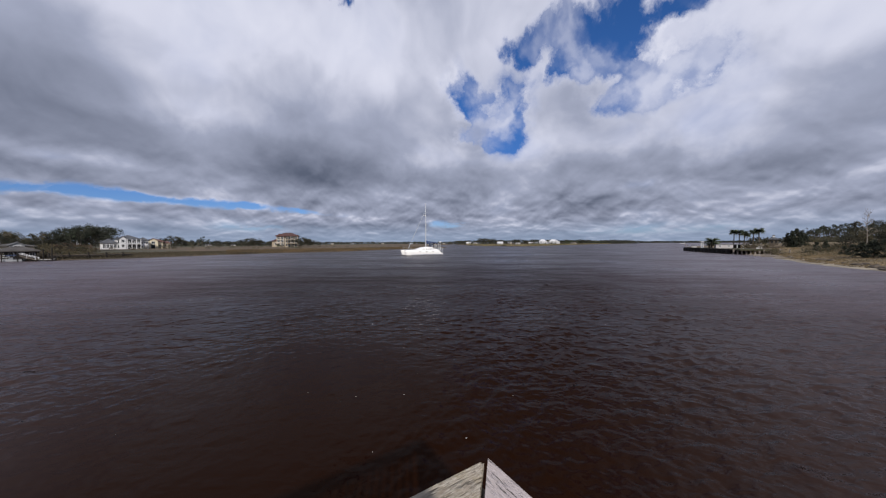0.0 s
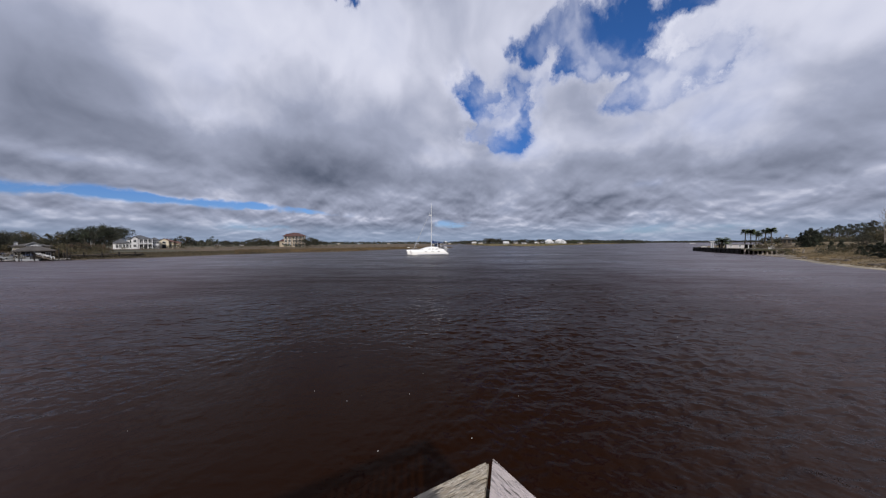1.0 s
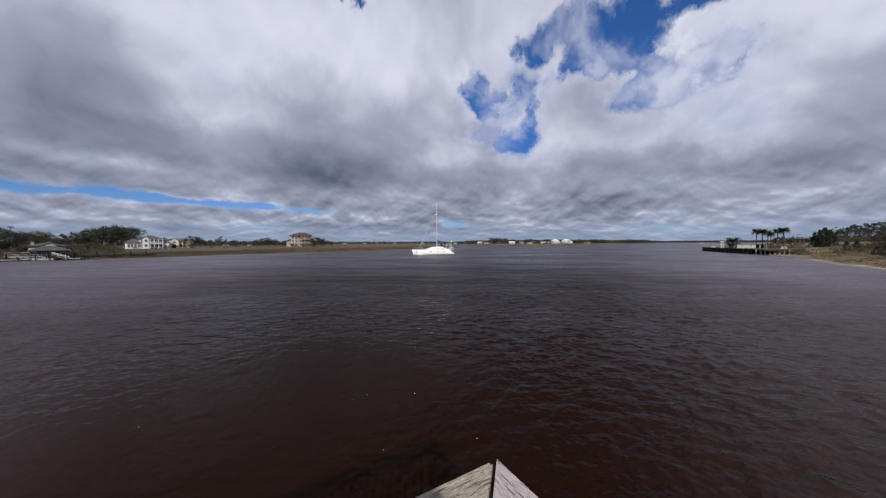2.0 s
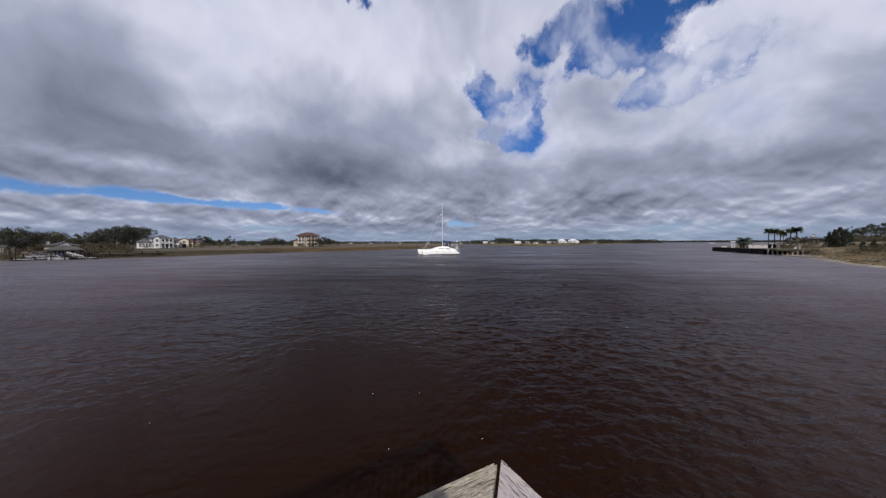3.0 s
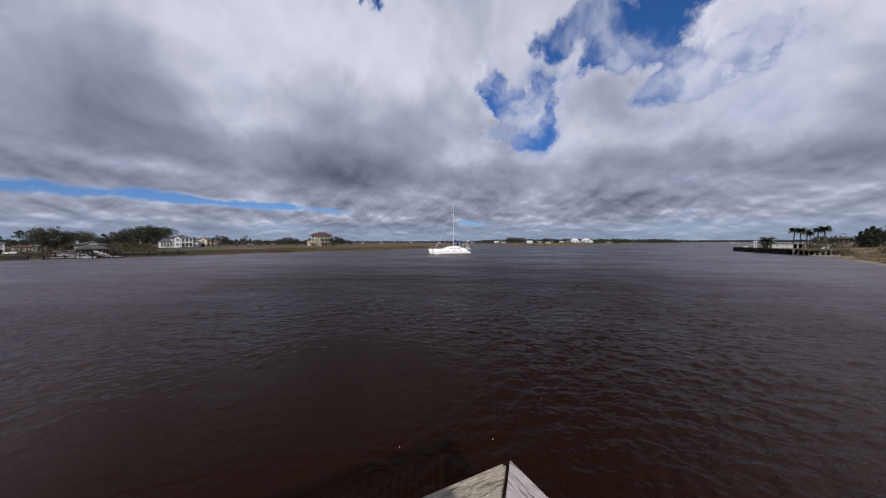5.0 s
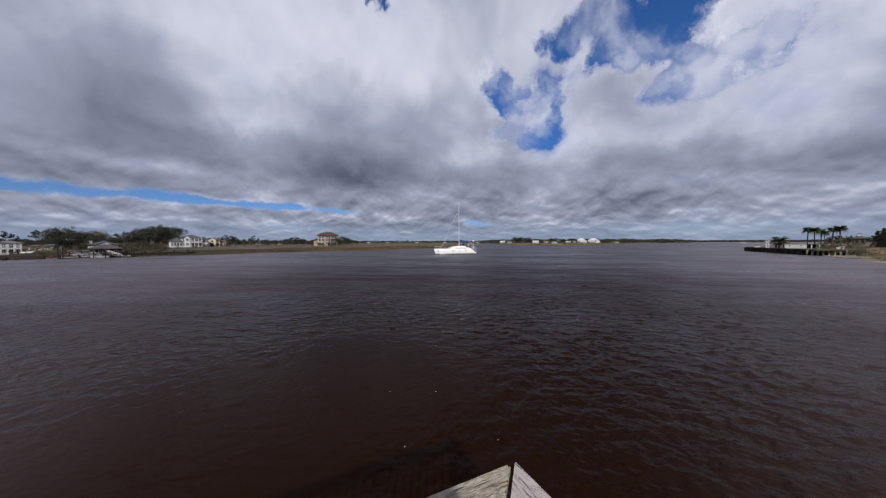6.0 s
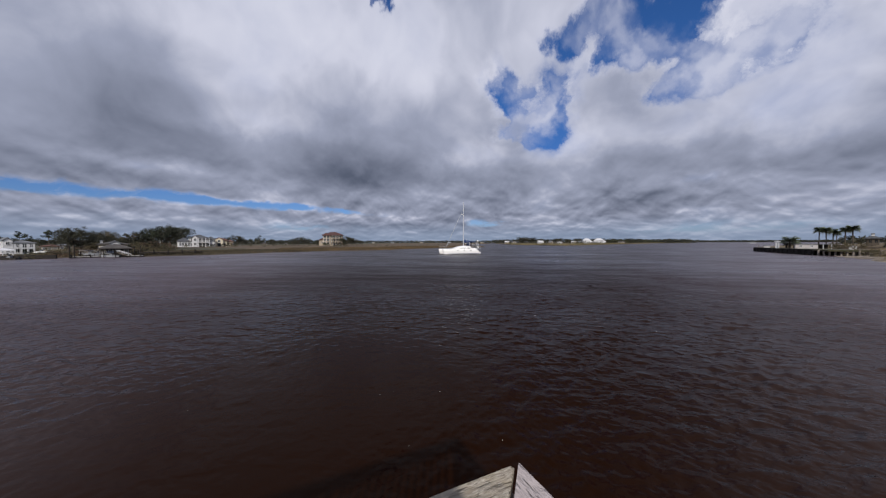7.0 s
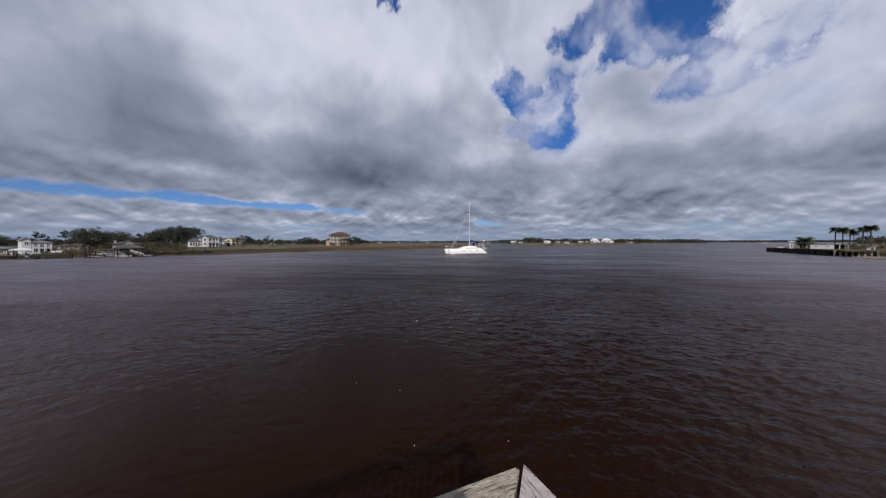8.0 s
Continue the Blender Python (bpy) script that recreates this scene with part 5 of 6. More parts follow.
def build_tree(kind, height, spread, seed, label, leaf_mat):
    rng = np.random.default_rng(seed)
    t = thing("bush" if kind in ("scrub", "cedar") else "tree", Matrix(), label, "bush" if kind in ("scrub", "cedar") else "tree")
    bm = bmesh.new()
    lean = rng.normal(0, 0.05, 2) * height
    trunk_top = {"oak": 0.55, "pine": 0.93, "scrub": 0.5, "cedar": 0.85}[kind] * height
    girth = {"oak": 0.030, "pine": 0.017, "scrub": 0.02, "cedar": 0.02}[kind] * height
    path = [Vector((lean[0] * f * f, lean[1] * f * f, trunk_top * f - 0.3)) for f in (0, 0.25, 0.5, 0.75, 1.0)]
    tube(bm, path, [girth * k for k in (1.35, 1.0, 0.85, 0.65, 0.35)], 8)
    centres, radii = [], []
    if kind == "oak":
        tips = 13
        for k in range(tips):
            a = 2.4 * k + rng.uniform(-0.4, 0.4)
            f = rng.uniform(0.45, 1.0)
            start = path[2].lerp(path[4], rng.uniform(0, 1))
            end = Vector((math.cos(a) * spread * f * 0.5, math.sin(a) * spread * f * 0.5, height * rng.uniform(0.45, 0.92)))
            mid = start.lerp(end, 0.5) + Vector((0, 0, 0.05 * height))
            tube(bm, [start, mid, end], [girth * 0.5, girth * 0.3, girth * 0.1], 5)
            for _ in range(5):
                centres.append(np.array(start.lerp(end, rng.uniform(0.6, 1.05))) + rng.normal(0, 0.10, 3) * spread)
                radii.append(spread * rng.uniform(0.09, 0.17))
        for _ in range(14):
            a, f = rng.uniform(0, 6.28), math.sqrt(rng.uniform(0, 1))
            centres.append(np.array((math.cos(a) * f * spread * 0.42, math.sin(a) * f * spread * 0.42, height * (0.95 - 0.30 * f * f))))
            radii.append(spread * rng.uniform(0.08, 0.14))
        quads = leaves(rng, centres, radii, 42, height * 0.021, 0.65)
    elif kind == "pine":
        for k in range(14):
            a = 2.4 * k
            z = height * rng.uniform(0.60, 0.95)
            f = (1.05 - z / height) * 2.0 + 0.25
            start = Vector((lean[0] * (z / height) ** 2, lean[1] * (z / height) ** 2, z - 0.05 * height))
            end = start + Vector((math.cos(a) * spread * 0.5 * f, math.sin(a) * spread * 0.5 * f, 0.07 * height))
            tube(bm, [start, end], [girth * 0.35, girth * 0.1], 5)
            for q in (0.6, 0.85, 1.05):
                centres.append(np.array(start.lerp(end, q)) + rng.normal(0, 0.04, 3) * spread)
                radii.append(spread * rng.uniform(0.09, 0.16))
        centres.append(np.array((lean[0], lean[1], height * 0.97)))
        radii.append(spread * 0.16)
        quads = leaves(rng, centres, radii, 44, height * 0.017, 0.5)
    elif kind == "cedar":
        for k in range(46):
            z = height * rng.uniform(0.08, 1.0)
            f = 0.5 * spread * (1.02 - (z / height) ** 1.6) * rng.uniform(0.5, 1.0)
            a = rng.uniform(0, 6.28)
            centres.append(np.array((math.cos(a) * f, math.sin(a) * f, z)))
            radii.append(spread * rng.uniform(0.10, 0.18))
        quads = leaves(rng, centres, radii, 46, height * 0.028, 0.9)
    else:
        for k in range(9):
            a = 2.4 * k
            end = Vector((math.cos(a) * spread * 0.4, math.sin(a) * spread * 0.4, height * rng.uniform(0.5, 0.95)))
            tube(bm, [path[1], end], [girth * 0.5, girth * 0.12], 5)
        for k in range(34):
            a, f = rng.uniform(0, 6.28), math.sqrt(rng.uniform(0, 1))
            centres.append(np.array((math.cos(a) * f * spread * 0.5, math.sin(a) * f * spread * 0.5, height * rng.uniform(0.2, 0.95) * (1 - 0.35 * f * f))))
            radii.append(spread * rng.uniform(0.08, 0.16))
        quads = leaves(rng, centres, radii, 30, height * 0.034, 0.8)
    part("trunk", bm, BARK, t)
    leaf_object("crown", quads, leaf_mat, t)
    return t


STOCK = {}


def plant(kind, variant, azimuth, r, height, width=1.0, leaf=None, label="", group="", z=None):
    """Puts a tree of that height at a bearing and range; trees of one kind and variant share their meshes."""
    base = {"oak": (10.0, 11.0), "pine": (14.0, 7.0), "scrub": (4.0, 5.0), "cedar": (6.0, 4.2)}[kind]
    leaf = leaf or {"oak": LEAF, "pine": PINE, "scrub": SCRUB, "cedar": DARKLEAF}[kind]
    text = label or {"oak": "dark green live oak with a broad uneven crown", "pine": "tall pine with a bare trunk and sparse crown",
                     "scrub": "low olive-brown scrub bush with thin stems", "cedar": "dense dark green cedar bush"}[kind]
    key = (kind, variant, leaf.name)
    x, y = polar(azimuth, r)
    s = height / base[0]
    m = Matrix.LocRotScale((x, y, (ground_z(x, y) if z is None else z) - 0.1), Euler((0, 0, random.uniform(0, 6.28))), (s * width, s * width, s))
    if key not in STOCK:
        STOCK[key] = build_tree(kind, base[0], base[1], 11 + 7 * variant + len(kind), text, leaf)
        STOCK[key].matrix_world = m
        ob = STOCK[key]
    else:
        src = STOCK[key]
        keep = src.matrix_world.copy()
        ob = copy_thing(src, Matrix())
        ob.matrix_world = m
    ob["label"] = text
    if group:
        ob["group"] = group
    return ob


def thicket(name, label, mats, seed, spots, density=26):
    """Low growth that nobody could count, joined into one mesh; spots: bearing, range, height, spread."""
    rng = np.random.default_rng(seed)
    quads, slots = [], []
    for i, (a, r, hgt, wide) in enumerate(spots):
        x, y = polar(a, r)
        z = ground_z(x, y) - 0.1
        n = 30
        ang, f = rng.uniform(0, 6.28, n), np.sqrt(rng.uniform(0, 1, n))
        top = 1 - 0.35 * f * f
        c = np.stack([x + np.cos(ang) * f * wide * 0.5, y + np.sin(ang) * f * wide * 0.5, z + hgt * rng.uniform(0.15, 0.95, n) * top], -1)
        q = leaves(rng, c, wide * rng.uniform(0.08, 0.16, n), density, hgt * 0.04, 0.8)
        quads.append(q)
        slots += [i % len(mats)] * (len(q) // 4)
    q = np.concatenate(quads)
    ob = from_arrays(name, q.tolist(), np.arange(len(q)).reshape(-1, 4).tolist(), mats, slots)
    tagged(ob, label, "bushes", kind="stuff")


def scatter(first, last, step, near, far, low, high, wide, jitter=0.2):
    """Spots along a range of bearings."""
    return [(a + random.uniform(-jitter, jitter), random.uniform(near, far), h, h * wide * random.uniform(0.8, 1.2)) for a in np.arange(first, last, step).tolist() for h in (random.uniform(low, high),)]


random.seed(5)
# wooded rise on the left bank
for a, r, hgt, kind, v in ((-58.6, 150, 8.2, "oak", 0), (-57.9, 153, 7.6, "oak", 1), (-59.0, 154, 7.0, "oak", 2), (-56.2, 172, 5.6, "oak", 1), (-55.2, 178, 5.2, "oak", 0),
                           (-62.3, 200, 7.6, "pine", 0), (-61.7, 203, 6.6, "pine", 1), (-60.4, 190, 8.2, "pine", 2), (-64.6, 190, 6.0, "oak", 2), (-65.6, 185, 6.4, "oak", 0),
                           (-63.4, 215, 5.4, "oak", 1), (-61.0, 210, 4.8, "oak", 2), (-66.8, 180, 6.6, "pine", 0), (-68.5, 190, 6.5, "oak", 1), (-71, 180, 7, "oak", 2)):
    plant(kind, v, a, r, hgt, 0.80 if -59.5 < a < -57 else 0.75, group="trees on the wooded bank")
k = 0
a = -57.2
while a < -48.2:
    f = min(1.0, max(0.42, (a + 53.6) / 2.4)) * min(1.0, 0.62 + (-48.2 - a) * 0.25)
    for row in range(2):
        plant("oak" if (k + row) % 3 else "pine", k % 3, a + random.uniform(-0.2, 0.2), (186 if a < -49.7 else 258) + 22 * row + random.uniform(-6, 6), (4.4 + 5.8 * f) * (1.0 if a < -49.7 else 1.3) * random.uniform(0.78, 1.14), random.uniform(0.55, 0.9), (DARKLEAF if k % 4 == 0 else None) if a > -53.2 else (SCRUB, OLIVE, None, OLIVE)[k % 4],
              group="trees on the wooded bank")
        k += 1
    a += 0.62
for a in np.arange(-57.0, -49.7, 0.55):
    plant("scrub", k % 3, a + random.uniform(-0.2, 0.2), 150 + random.uniform(-14, 12), random.uniform(1.8, 3.2), group="bushes on the wooded bank")
    k += 1
thicket("undergrowth", "tangled brown-green undergrowth beneath the trees", [LEAF, RUST, SCRUB], 41, scatter(-58.5, -49.6, 0.30, 170, 181, 2.4, 4.6, 1.25))
thicket("bank_brush", "low dark brush growing along the muddy bank", [DARKLEAF, SCRUB, RUST], 42, scatter(-61.5, -52.4, 0.14, 118, 150, 0.7, 2.0, 1.5) + scatter(-52.4, -49.6, 0.14, 118, 150, 0.5, 1.2, 1.6))
for a in (-61.2, -60.3, -59.6, -58.8, -64.3, -63.0):
    plant("scrub", k % 3, a, 165 + random.uniform(-10, 10), random.uniform(1.6, 2.6), group="bushes on the wooded bank")
    k += 1
thicket("marsh_shrubs", "low shrubs standing in the brown marsh", [SCRUB, LEAF, GREENLEAF], 43, scatter(-47.5, -8.0, 0.42, 205, 330, 0.5, 1.5, 1.9, 0.3))
# thin trees behind the marsh
a = -46.5
while a < -24:
    hgt = random.uniform(2.8, 8.0) * (1.15 if -42.8 < a < -39 else 0.95)
    plant("pine" if random.random() < 0.3 else "oak", k % 3, a, random.uniform(315, 370), hgt, random.uniform(0.8, 1.2), group="thin trees behind the marsh")
    k += 1
    a += random.uniform(0.35, 0.95)
for a, r, hgt in ((-34.2, 262, 5.6), (-33.3, 258, 7.0), (-32.4, 262, 6.4), (-31.7, 266, 5.0), (-33.8, 255, 3.6), (-26.0, 256, 6.4), (-25.2, 258, 7.6), (-24.4, 262, 6.8), (-23.6, 262, 5.2), (-22.8, 266, 4.4), (-25.6, 250, 3.2), (-29.2, 262, 2.6), (-30.3, 258, 2.4)):
    plant("oak", k % 3, a, r, hgt, 0.9, group="trees beside the stucco house")
    k += 1
# bushes before the houses
for a, r, hgt, leaf in ((-43.7, 233, 3.0, OLIVE), (-43.1, 236, 3.4, SCRUB), (-42.5, 240, 2.6, OLIVE), (-45.2, 228, 1.5, SCRUB), (-46.4, 226, 1.3, OLIVE), (-48.2, 228, 1.6, SCRUB), (-29.0, 260, 3.0, GREENLEAF), (-28.5, 258, 2.4, OLIVE),
                        (-27.0, 259, 1.8, OLIVE), (-25.9, 258, 3.2, SCRUB), (-37.0, 262, 2.2, OLIVE), (-40.2, 255, 2.0, SCRUB)):
    plant("scrub", k % 3, a, r, hgt, 1.0, leaf, group="bushes before the houses")
    k += 1
# far bank
for a in np.arange(4.0, 25.5, 0.62):
    bump = 12.0 if 6.6 < a < 9.8 else 8.8
    plant("oak" if k % 5 else "pine", k % 3, float(a) + random.uniform(-0.2, 0.2), random.uniform(598, 660), bump * random.uniform(0.8, 1.1), 1.25, SCRUB if 6.6 < a < 9.8 and k % 2 else None, group="trees on the far bank",
          label="distant tree on the far bank with a rounded crown")
    k += 1
thicket("far_bank_bushes", "low green and brown bushes on the far bank", [SCRUB, GREENLEAF], 44, scatter(4.0, 24.0, 0.28, 520, 550, 0.9, 2.0, 2.0) + scatter(16.6, 23.0, 0.25, 532, 546, 1.6, 3.2, 1.6))
for a in np.arange(22.2, 29.0, 0.33):
    plant("oak", k % 3, float(a) + random.uniform(-0.1, 0.1), 560 + (float(a) - 22.2) * 52 + random.uniform(0, 50), random.uniform(5.0, 8.0), 1.3, GREENLEAF, group="trees on the far bank", label="rounded green tree on the far bank")
    k += 1
# right bank
for a, r, hgt, kind, v, w in ((49.3, 152, 4.4, "cedar", 0, 0.8), (49.7, 151, 5.2, "cedar", 1, 0.75), (50.05, 153, 5.6, "cedar", 2, 0.75), (50.45, 152, 4.8, "cedar", 0, 0.85), (49.9, 149, 3.4, "cedar", 2, 1.1), (50.8, 152, 3.6, "cedar", 0, 1.0), (49.5, 150, 3.2, "cedar", 1, 1.1), (50.3, 149, 3.6, "cedar", 1, 1.0),
                              (51.6, 130, 2.6, "cedar", 1, 1.0), (52.3, 126, 3.0, "cedar", 0, 0.9), (53.6, 104, 1.8, "cedar", 1, 1.4),
                              (54.2, 96, 2.2, "cedar", 2, 1.5), (54.8, 93, 2.7, "cedar", 0, 1.4), (55.5, 91, 3.0, "cedar", 1, 1.4), (56.3, 90, 3.1, "cedar", 2, 1.4), (57.4, 88, 3.0, "cedar", 0, 1.4), (58.6, 86, 3.0, "cedar", 1, 1.3)):
    plant(kind, v, a, r, hgt, w, group="dark bushes on the sandy bank")
for a in np.arange(49.6, 68.0, 0.36):
    far = random.uniform(235, 300)
    plant("pine" if k % 3 else "oak", k % 3, float(a) + random.uniform(-0.2, 0.2), far, (random.uniform(2.4, 4.6) + 0.42 * min(5.0, float(a) - 49.6)) * far / 155, random.uniform(0.6, 1.0), (None, PINE, LEAF)[k % 3],
          group="trees behind the sandy bank")
    k += 1
for a, r, hgt, w in ((53.9, 136, 4.2, 1.0), (54.6, 140, 5.0, 0.9), (55.7, 128, 5.2, 1.0), (56.6, 124, 5.4, 1.0), (57.7, 120, 5.6, 1.0), (58.9, 118, 5.6, 1.0), (60.2, 116, 5.6, 1.0), (61.6, 114, 5.6, 1.1), (63.2, 112, 5.6, 1.1)):
    plant("oak", k % 3, a, r, hgt, w, (OLIVE, SCRUB, None)[k % 3], group="oaks on the sandy bank")
    k += 1
thicket("dune_scrub", "olive-brown scrub growing beneath the trees of the sandy bank", [SCRUB, SCRUB, LEAF], 45, scatter(50.9, 63.0, 0.16, 118, 150, 0.9, 2.4, 1.6) + scatter(49.5, 63.0, 0.3, 170, 215, 2.0, 4.2, 1.5), 18)
thicket("straw_brush", "dry straw-brown brush on the sandy bank", [STRAWLEAF, SCRUB], 46, scatter(49.0, 58.0, 0.14, 98, 132, 0.4, 1.0, 2.4), 15)
for a, r, hgt in ((45.4, 141, 2.6), (45.9, 139, 3.0), (46.4, 138, 2.9), (46.9, 134, 2.6), (47.5, 132, 2.4), (48.0, 128, 2.2), (47.0, 142, 3.0), (45.6, 146, 1.8), (48.5, 122, 2.0), (46.0, 150, 2.8)):
    plant("scrub", k % 3, a, r, hgt, 1.1, group="bushes on the sandy bank")
    k += 1


def frond_quads(rng, centre, count, length, droop, width=0.16):
    """Feathered palm fronds: each a bent rib with paired leaflets."""
    out = []
    for i in range(count):
        a = 2.4 * i + rng.uniform(-0.3, 0.3)
        lift = rng.uniform(-0.45, 1.35)
        d = np.array((math.cos(a), math.sin(a), 0.0))
        side = np.array((-math.sin(a), math.cos(a), 0.0))
        n = 7
        for j in range(n):
            f = (j + 0.8) / n
            p = centre + d * length * f * math.cos(lift * 0.7) + np.array((0, 0, length * (math.sin(lift) * f - droop * f * f)))
            w = length * 0.42 * math.sin(math.pi * min(0.95, f * 0.8 + 0.15))
            for s in (-1, 1):
                tip = p + side * s * w + d * length * 0.12 + np.array((0, 0, -0.22 * w))
                q = d * length * width * 0.5
                out += [p - q, p + q, tip + q * 0.4, tip - q * 0.4]
    return np.array(out)


def build_palm(seed, height):
    rng = np.random.default_rng(seed)
    t = thing("palm_tree", Matrix(), "cabbage palm with a bare trunk and round crown", "palm", "palms behind the wharf")
    lean = rng.normal(0, 0.10, 2)
    path = [(lean[0] * f, lean[1] * f, height * f - 0.2) for f in (0, 0.3, 0.6, 0.9, 1.0)]
    part("trunk", tube(bmesh.new(), path, [0.20, 0.15, 0.14, 0.16, 0.22], 9), BARK, t)
    top = np.array((lean[0], lean[1], height))
    leaf_object("crown", frond_quads(rng, top, 110, 1.5, 0.42), PALMLEAF, t)
    leaf_object("dead_fronds", frond_quads(rng, top - np.array((0, 0, 0.35)), 9, 1.2, 1.25), DEADPALM, t)["label"] = "brown hanging dry fronds"
    return t


palms = [build_palm(s, 5.3) for s in (3, 8, 21)]
for i, (a, r, hgt, s) in enumerate(((44.45, 166, 5.7, 1.0), (45.05, 163, 5.5, 1.0), (45.5, 168, 5.2, 0.95), (46.3, 166, 5.5, 1.0), (46.9, 160, 5.8, 1.08), (45.75, 172, 4.6, 0.7))):
    m = facing(a, r) @ Matrix.Diagonal((1.0 * s, 1.0 * s, (hgt + 0.7) / 5.3, 1))
    if i < 3:
        palms[i].matrix_world = m
    else:
        ob = copy_thing(palms[i % 3], Matrix())
        ob.matrix_world = m
# low spreading palms by the white building
for a, r, s in ((42.2, 153, 1.45), (42.6, 156, 0.9), (41.95, 156, 0.8)):
    rng = np.random.default_rng(int(a * 10))
    t = thing("low_palm", facing(a, r), "low bushy palm clump beside the white building", "palm", "low palms on the wharf")
    part("trunk", tube(bmesh.new(), [(0, 0, -0.1), (0.1, 0, 1.9 * s)], [0.3, 0.22], 8), BARK, t)
    leaf_object("crown", frond_quads(rng, np.array((0.1, 0, 1.9 * s)), 46, 1.75 * s, 0.45), PALMLEAF, t)

# bleached dead tree
dead = thing("dead_tree", facing(55.05, 98) @ Matrix.Diagonal((0.55, 0.55, 1.04, 1)), "bare bleached dead tree with forked branches", "tree")
part("trunk", tube(bmesh.new(), [(0, 0, -0.2), (0.1, 0, 3), (0.0, 0.1, 5.8), (0.15, 0, 8.2)], [0.15, 0.105, 0.065, 0.025], 8), DEADWOOD, dead)
rng = np.random.default_rng(4)
for kk in range(15):
    z = 3.4 + 4.3 * kk / 14
    a = 2.4 * kk
    ln = (8.6 - z) * 0.36 + rng.uniform(0.2, 0.6)
    e = Vector((math.cos(a) * ln, math.sin(a) * ln, z + ln * rng.uniform(0.2, 0.7)))
    bm = tube(bmesh.new(), [(0.08, 0.03, z), Vector((0.08, 0.03, z)).lerp(e, 0.5) + Vector((0, 0, 0.12)), e], [0.036, 0.022, 0.009], 6)
    for q in (0.45, 0.65, 0.85):
        p = Vector((0.08, 0.03, z)).lerp(e, q)
        tube(bm, [p, p + Vector((rng.normal(0, 0.4), rng.normal(0, 0.4), rng.uniform(0.3, 0.8)))], [0.03, 0.01], 5)
    part("branch", bm, DEADWOOD, dead)

# ---------------------------------------------------------------- driftwood, rocks
for a, r, ln, tn in ((46.9, 120, 4.6, 35), (47.4, 114, 4.2, 48), (48.0, 108, 3.6, 60), (49.2, 99.5, 3.2, 52)):
    x, y = polar(a, r)
    lg = thing("driftwood_log", pose(x, y, max(0.06, ground_z(x, y)) + 0.1, 0, 0, -tn), "bleached driftwood log lying along the sandy shore", "log", "driftwood on the beach")
    part("stem", tube(bmesh.new(), [(-ln / 2, 0, 0), (0, 0.15, 0.05), (ln / 2, 0, 0.12)], [0.10, 0.13, 0.06], 8), DEADWOOD, lg)
    part("stub", tube(bmesh.new(), [(ln * 0.2, 0.1, 0.1), (ln * 0.28, 0.3, 0.5)], [0.07, 0.03], 6), DEADWOOD, lg)
rng = np.random.default_rng(9)
for i in range(26):
    a = rng.uniform(49.5, 58)
    t0 = (a - 49.0) / 9.0
    r = 100 - 34 * min(1, t0 * 1.15) + rng.normal(0, 1.2) + 2.0
    x, y = polar(a, r)
    bm = bmesh.new()
    bmesh.ops.create_icosphere(bm, subdivisions=2, radius=1.0)
    for v in bm.verts:
        v.co *= 1 + 0.35 * noise.noise(v.co * 1.3 + Vector((i * 3.1, 0, 0)))
        v.co = Vector((v.co.x * 0.5, v.co.y * 0.35, v.co.z * 0.24))
    rk = part("shore_rock", bm, BARK)
    rk.matrix_world = pose(x, y, max(0.0, ground_z(x, y)) + 0.03, 0, 0, rng.uniform(0, 180)) @ Matrix.Diagonal((*([float(rng.uniform(0.5, 1.4))] * 3), 1))
    tagged(rk, "dark wet stone at the sandy water line", "rock", "rocks along the beach")


# ---------------------------------------------------------------- grass and woods
def tufts(rng, x, y, z, height, width):
    """Bent blades standing at points, as narrow quads."""
    n = len(x)
    a = rng.uniform(0, 6.28, n)
    h = height * rng.uniform(0.6, 1.25, n)
    dx, dy = np.cos(a) * width, np.sin(a) * width
    lx, ly = rng.normal(0, 0.22, n) * h, rng.normal(0, 0.22, n) * h
    p = np.stack([np.stack([x - dx, y - dy, z - 0.1], -1), np.stack([x + dx, y + dy, z - 0.1], -1),
                  np.stack([x + lx + dx * 0.3, y + ly + dy * 0.3, z + h], -1), np.stack([x + lx - dx * 0.3, y + ly - dy * 0.3, z + h], -1)], 1)
    return p.reshape(-1, 3)


def shore_points(rng, poly, first, last, count, depth, power=1.6):
    """Points scattered inland of an outline's stretch, thinning with depth."""
    pts = [Vector((*p, 0)) for p in poly[first:last + 1]]
    lens = np.array([(b - a).length for a, b in zip(pts, pts[1:])])
    pick = rng.choice(len(lens), count, p=lens / lens.sum())
    f = rng.uniform(0, 1, count)
    ax, ay = np.array([p.x for p in pts]), np.array([p.y for p in pts])
    x, y = ax[pick] + (ax[pick + 1] - ax[pick]) * f, ay[pick] + (ay[pick + 1] - ay[pick]) * f
    r = np.hypot(x, y)
    d = depth * rng.uniform(0, 1, count) ** power
    return x * (r + d) / r, y * (r + d) / r


def grass(name, label, mat, seed, sets):
    rng = np.random.default_rng(seed)
    out = []
    for poly, first, last, count, depth, hgt, wid in sets:
        x, y = shore_points(rng, poly, first, last, count, depth)
        z, _ = land(x[None, :], y[None, :])
        keep = z[0] > 0.12
        out.append(tufts(rng, x[keep], y[keep], z[0][keep], hgt, wid))
    ob = leaf_object(name, np.concatenate(out), mat)
    tagged(ob, label, "grass", kind="stuff")


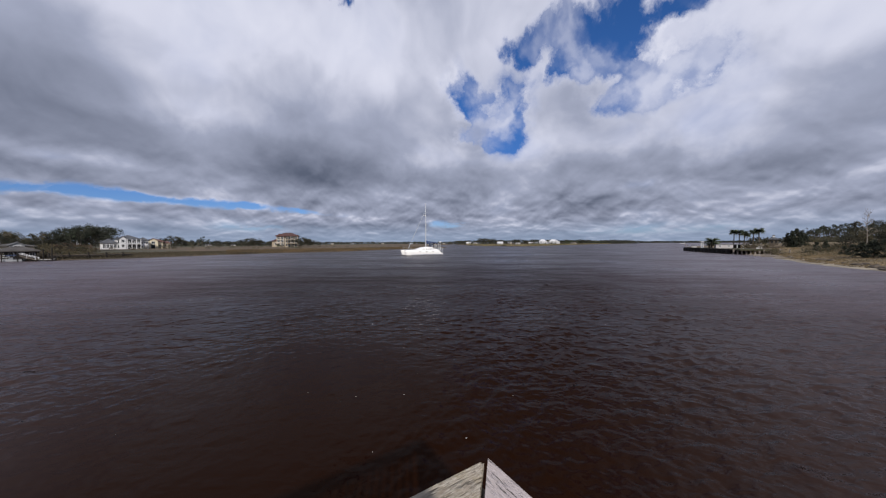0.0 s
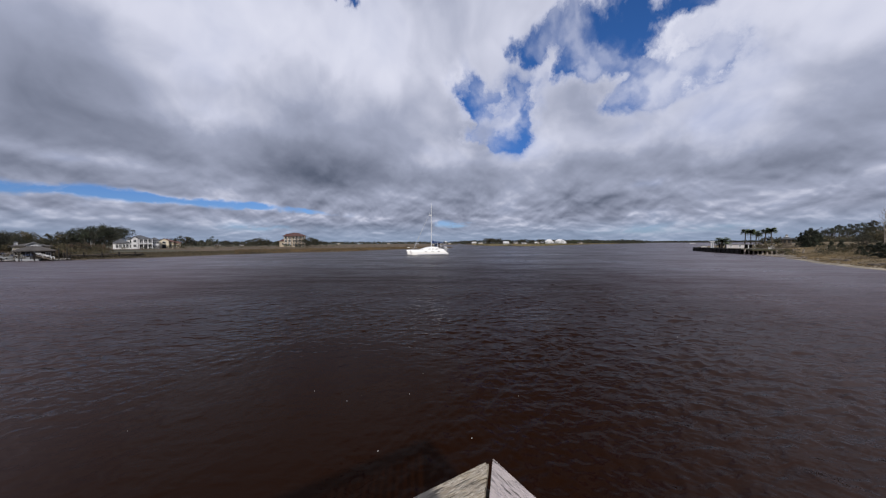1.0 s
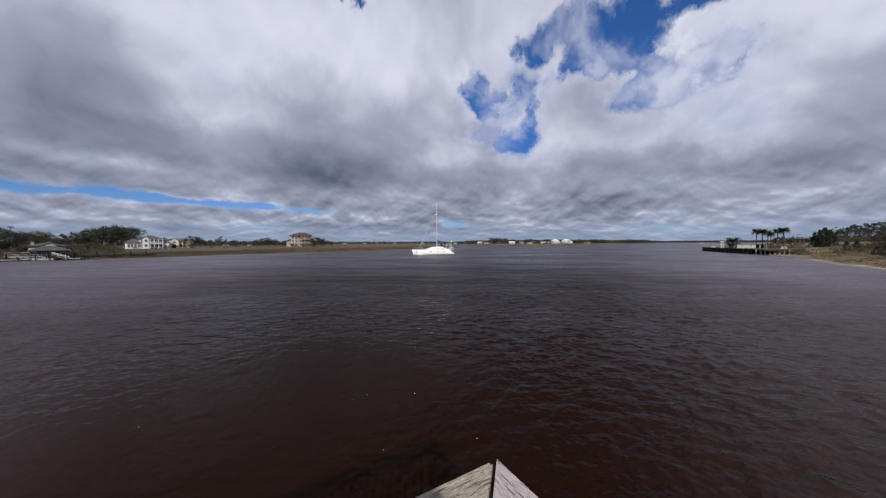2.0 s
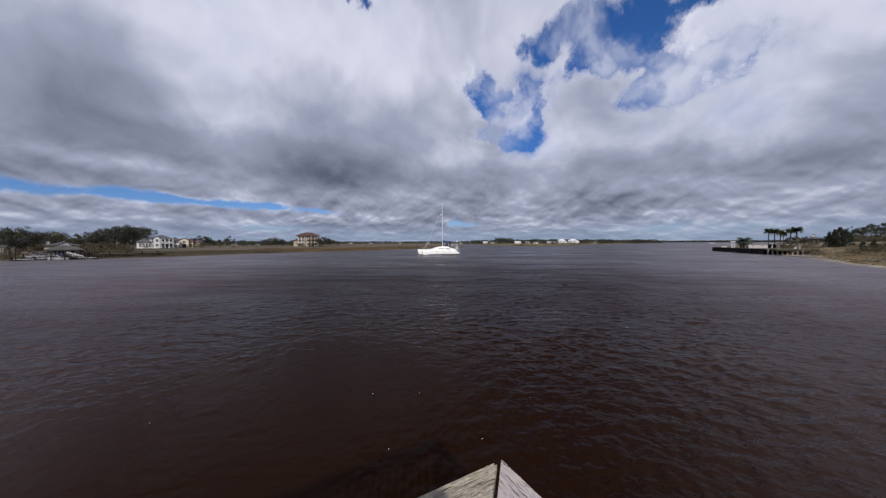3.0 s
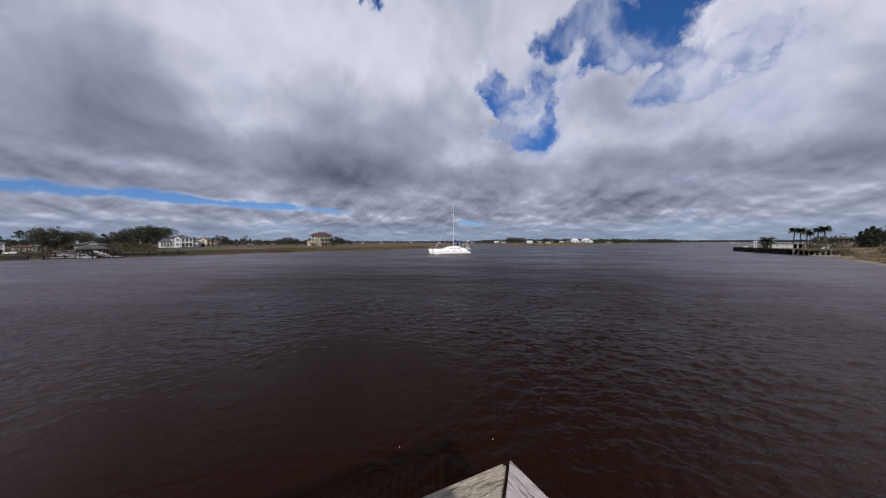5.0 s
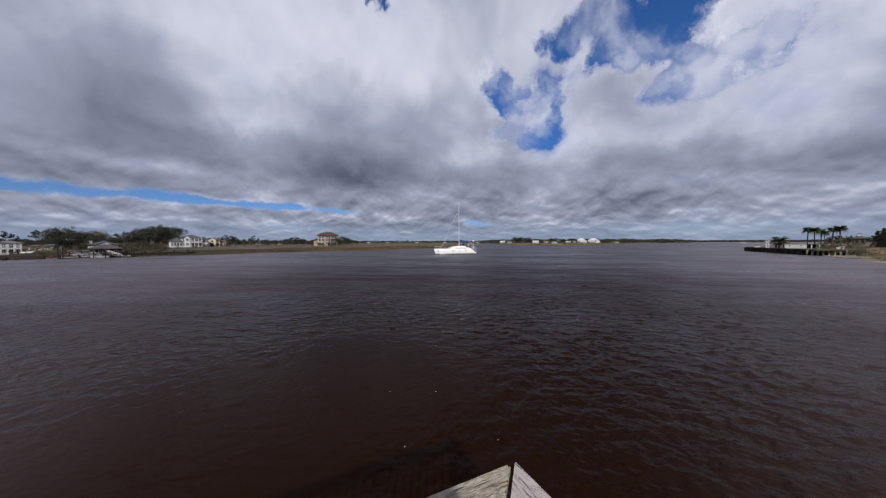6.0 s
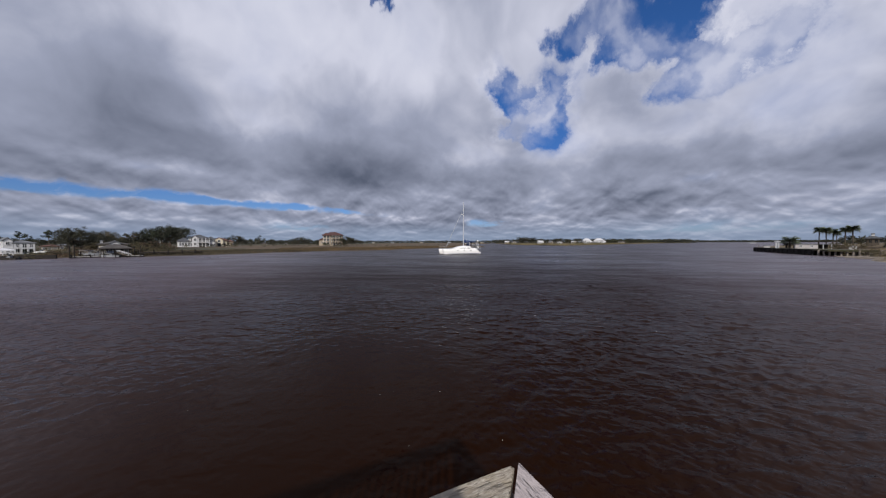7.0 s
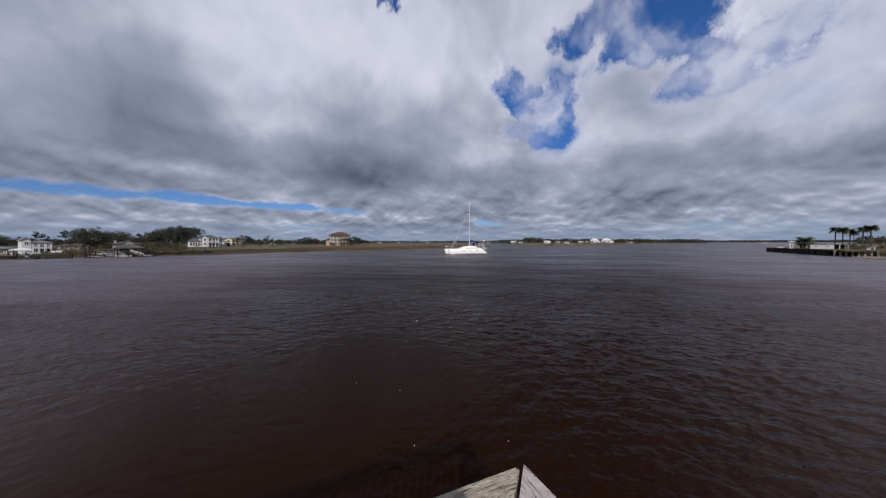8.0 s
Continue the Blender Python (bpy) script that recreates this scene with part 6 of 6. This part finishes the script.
grass("marsh_reeds", "golden brown marsh reeds along the river bank", REED, 2,
      ((LEFT_LAND, 1, 5, 5000, 10, 0.3, 0.12), (LEFT_LAND, 7, 13, 46000, 60, 0.27, 0.14)))
grass("far_bank_grass", "pale olive and straw grass on the far bank", FARGRASS, 8, ((FAR_BANK, 1, 7, 26000, 120, 0.9, 0.5), (FAR_BANK, 2, 7, 16000, 40, 0.9, 0.4)))
grass("bank_grasses", "dull brown grass and brush on the muddy bank", SEDGE, 7, ((LEFT_LAND, 4, 8, 22000, 40, 0.24, 0.12),))
grass("shore_grasses", "rough green and straw grass above the beach", GRASS, 3, ((RIGHT_LAND, 4, 9, 26000, 60, 0.06, 0.16),))

rng = np.random.default_rng(12)
woods = []
for a0, a1, r0, r1, top, step in ((-70, -24, 430, 520, 7.0, 0.45), (-30, 4.5, 880, 1010, 8.0, 0.35), (3, 27, 700, 800, 9.0, 0.4), (22, 33, 880, 1300, 10.5, 0.3), (26, 53, 2350, 2600, 11.5, 0.10), (47, 72, 420, 560, 8.5, 0.5)):
    for a in np.arange(a0, a1, step):
        for row in range(2):
            r = rng.uniform(r0, r1)
            x, y = polar(float(a) + rng.normal(0, step * 0.4), r)
            t = top * rng.uniform(0.75, 1.1)
            w = r * radians(step) * rng.uniform(0.9, 1.6) * (2.2 if r > 2000 else 1.25)
            cs = [np.array((x + rng.normal(0, w * 0.5), y + rng.normal(0, w), t * q)) for q in (0.25, 0.45, 0.65, 0.85, 0.85)]
            woods.append(leaves(rng, cs, [w * 0.62, w * 0.62, w * 0.55, w * 0.4, w * 0.4], 16, 0.14 * t, 0.6))
tagged(leaf_object("far_woods", np.concatenate(woods), LEAF), "dark distant woods along the horizon", "woods", kind="stuff")

# foam flecks drifting on the water
rng = np.random.default_rng(31)
bm = bmesh.new()
for i in range(24):
    r = float(np.exp(rng.uniform(math.log(5.2), math.log(26))))
    x, y = polar(float(rng.uniform(-52, 38)), r)
    s = float(rng.uniform(0.004, 0.010))
    bmesh.ops.create_icosphere(bm, subdivisions=1, radius=s, matrix=pose(x, y, 0.004, 0, 0, float(rng.uniform(0, 180))) @ Matrix.Diagonal((1.9, 0.7, 0.4, 1)))
tagged(part("foam_flecks", bm, FOAM), "small white foam flecks floating on brown water", "foam", kind="stuff")
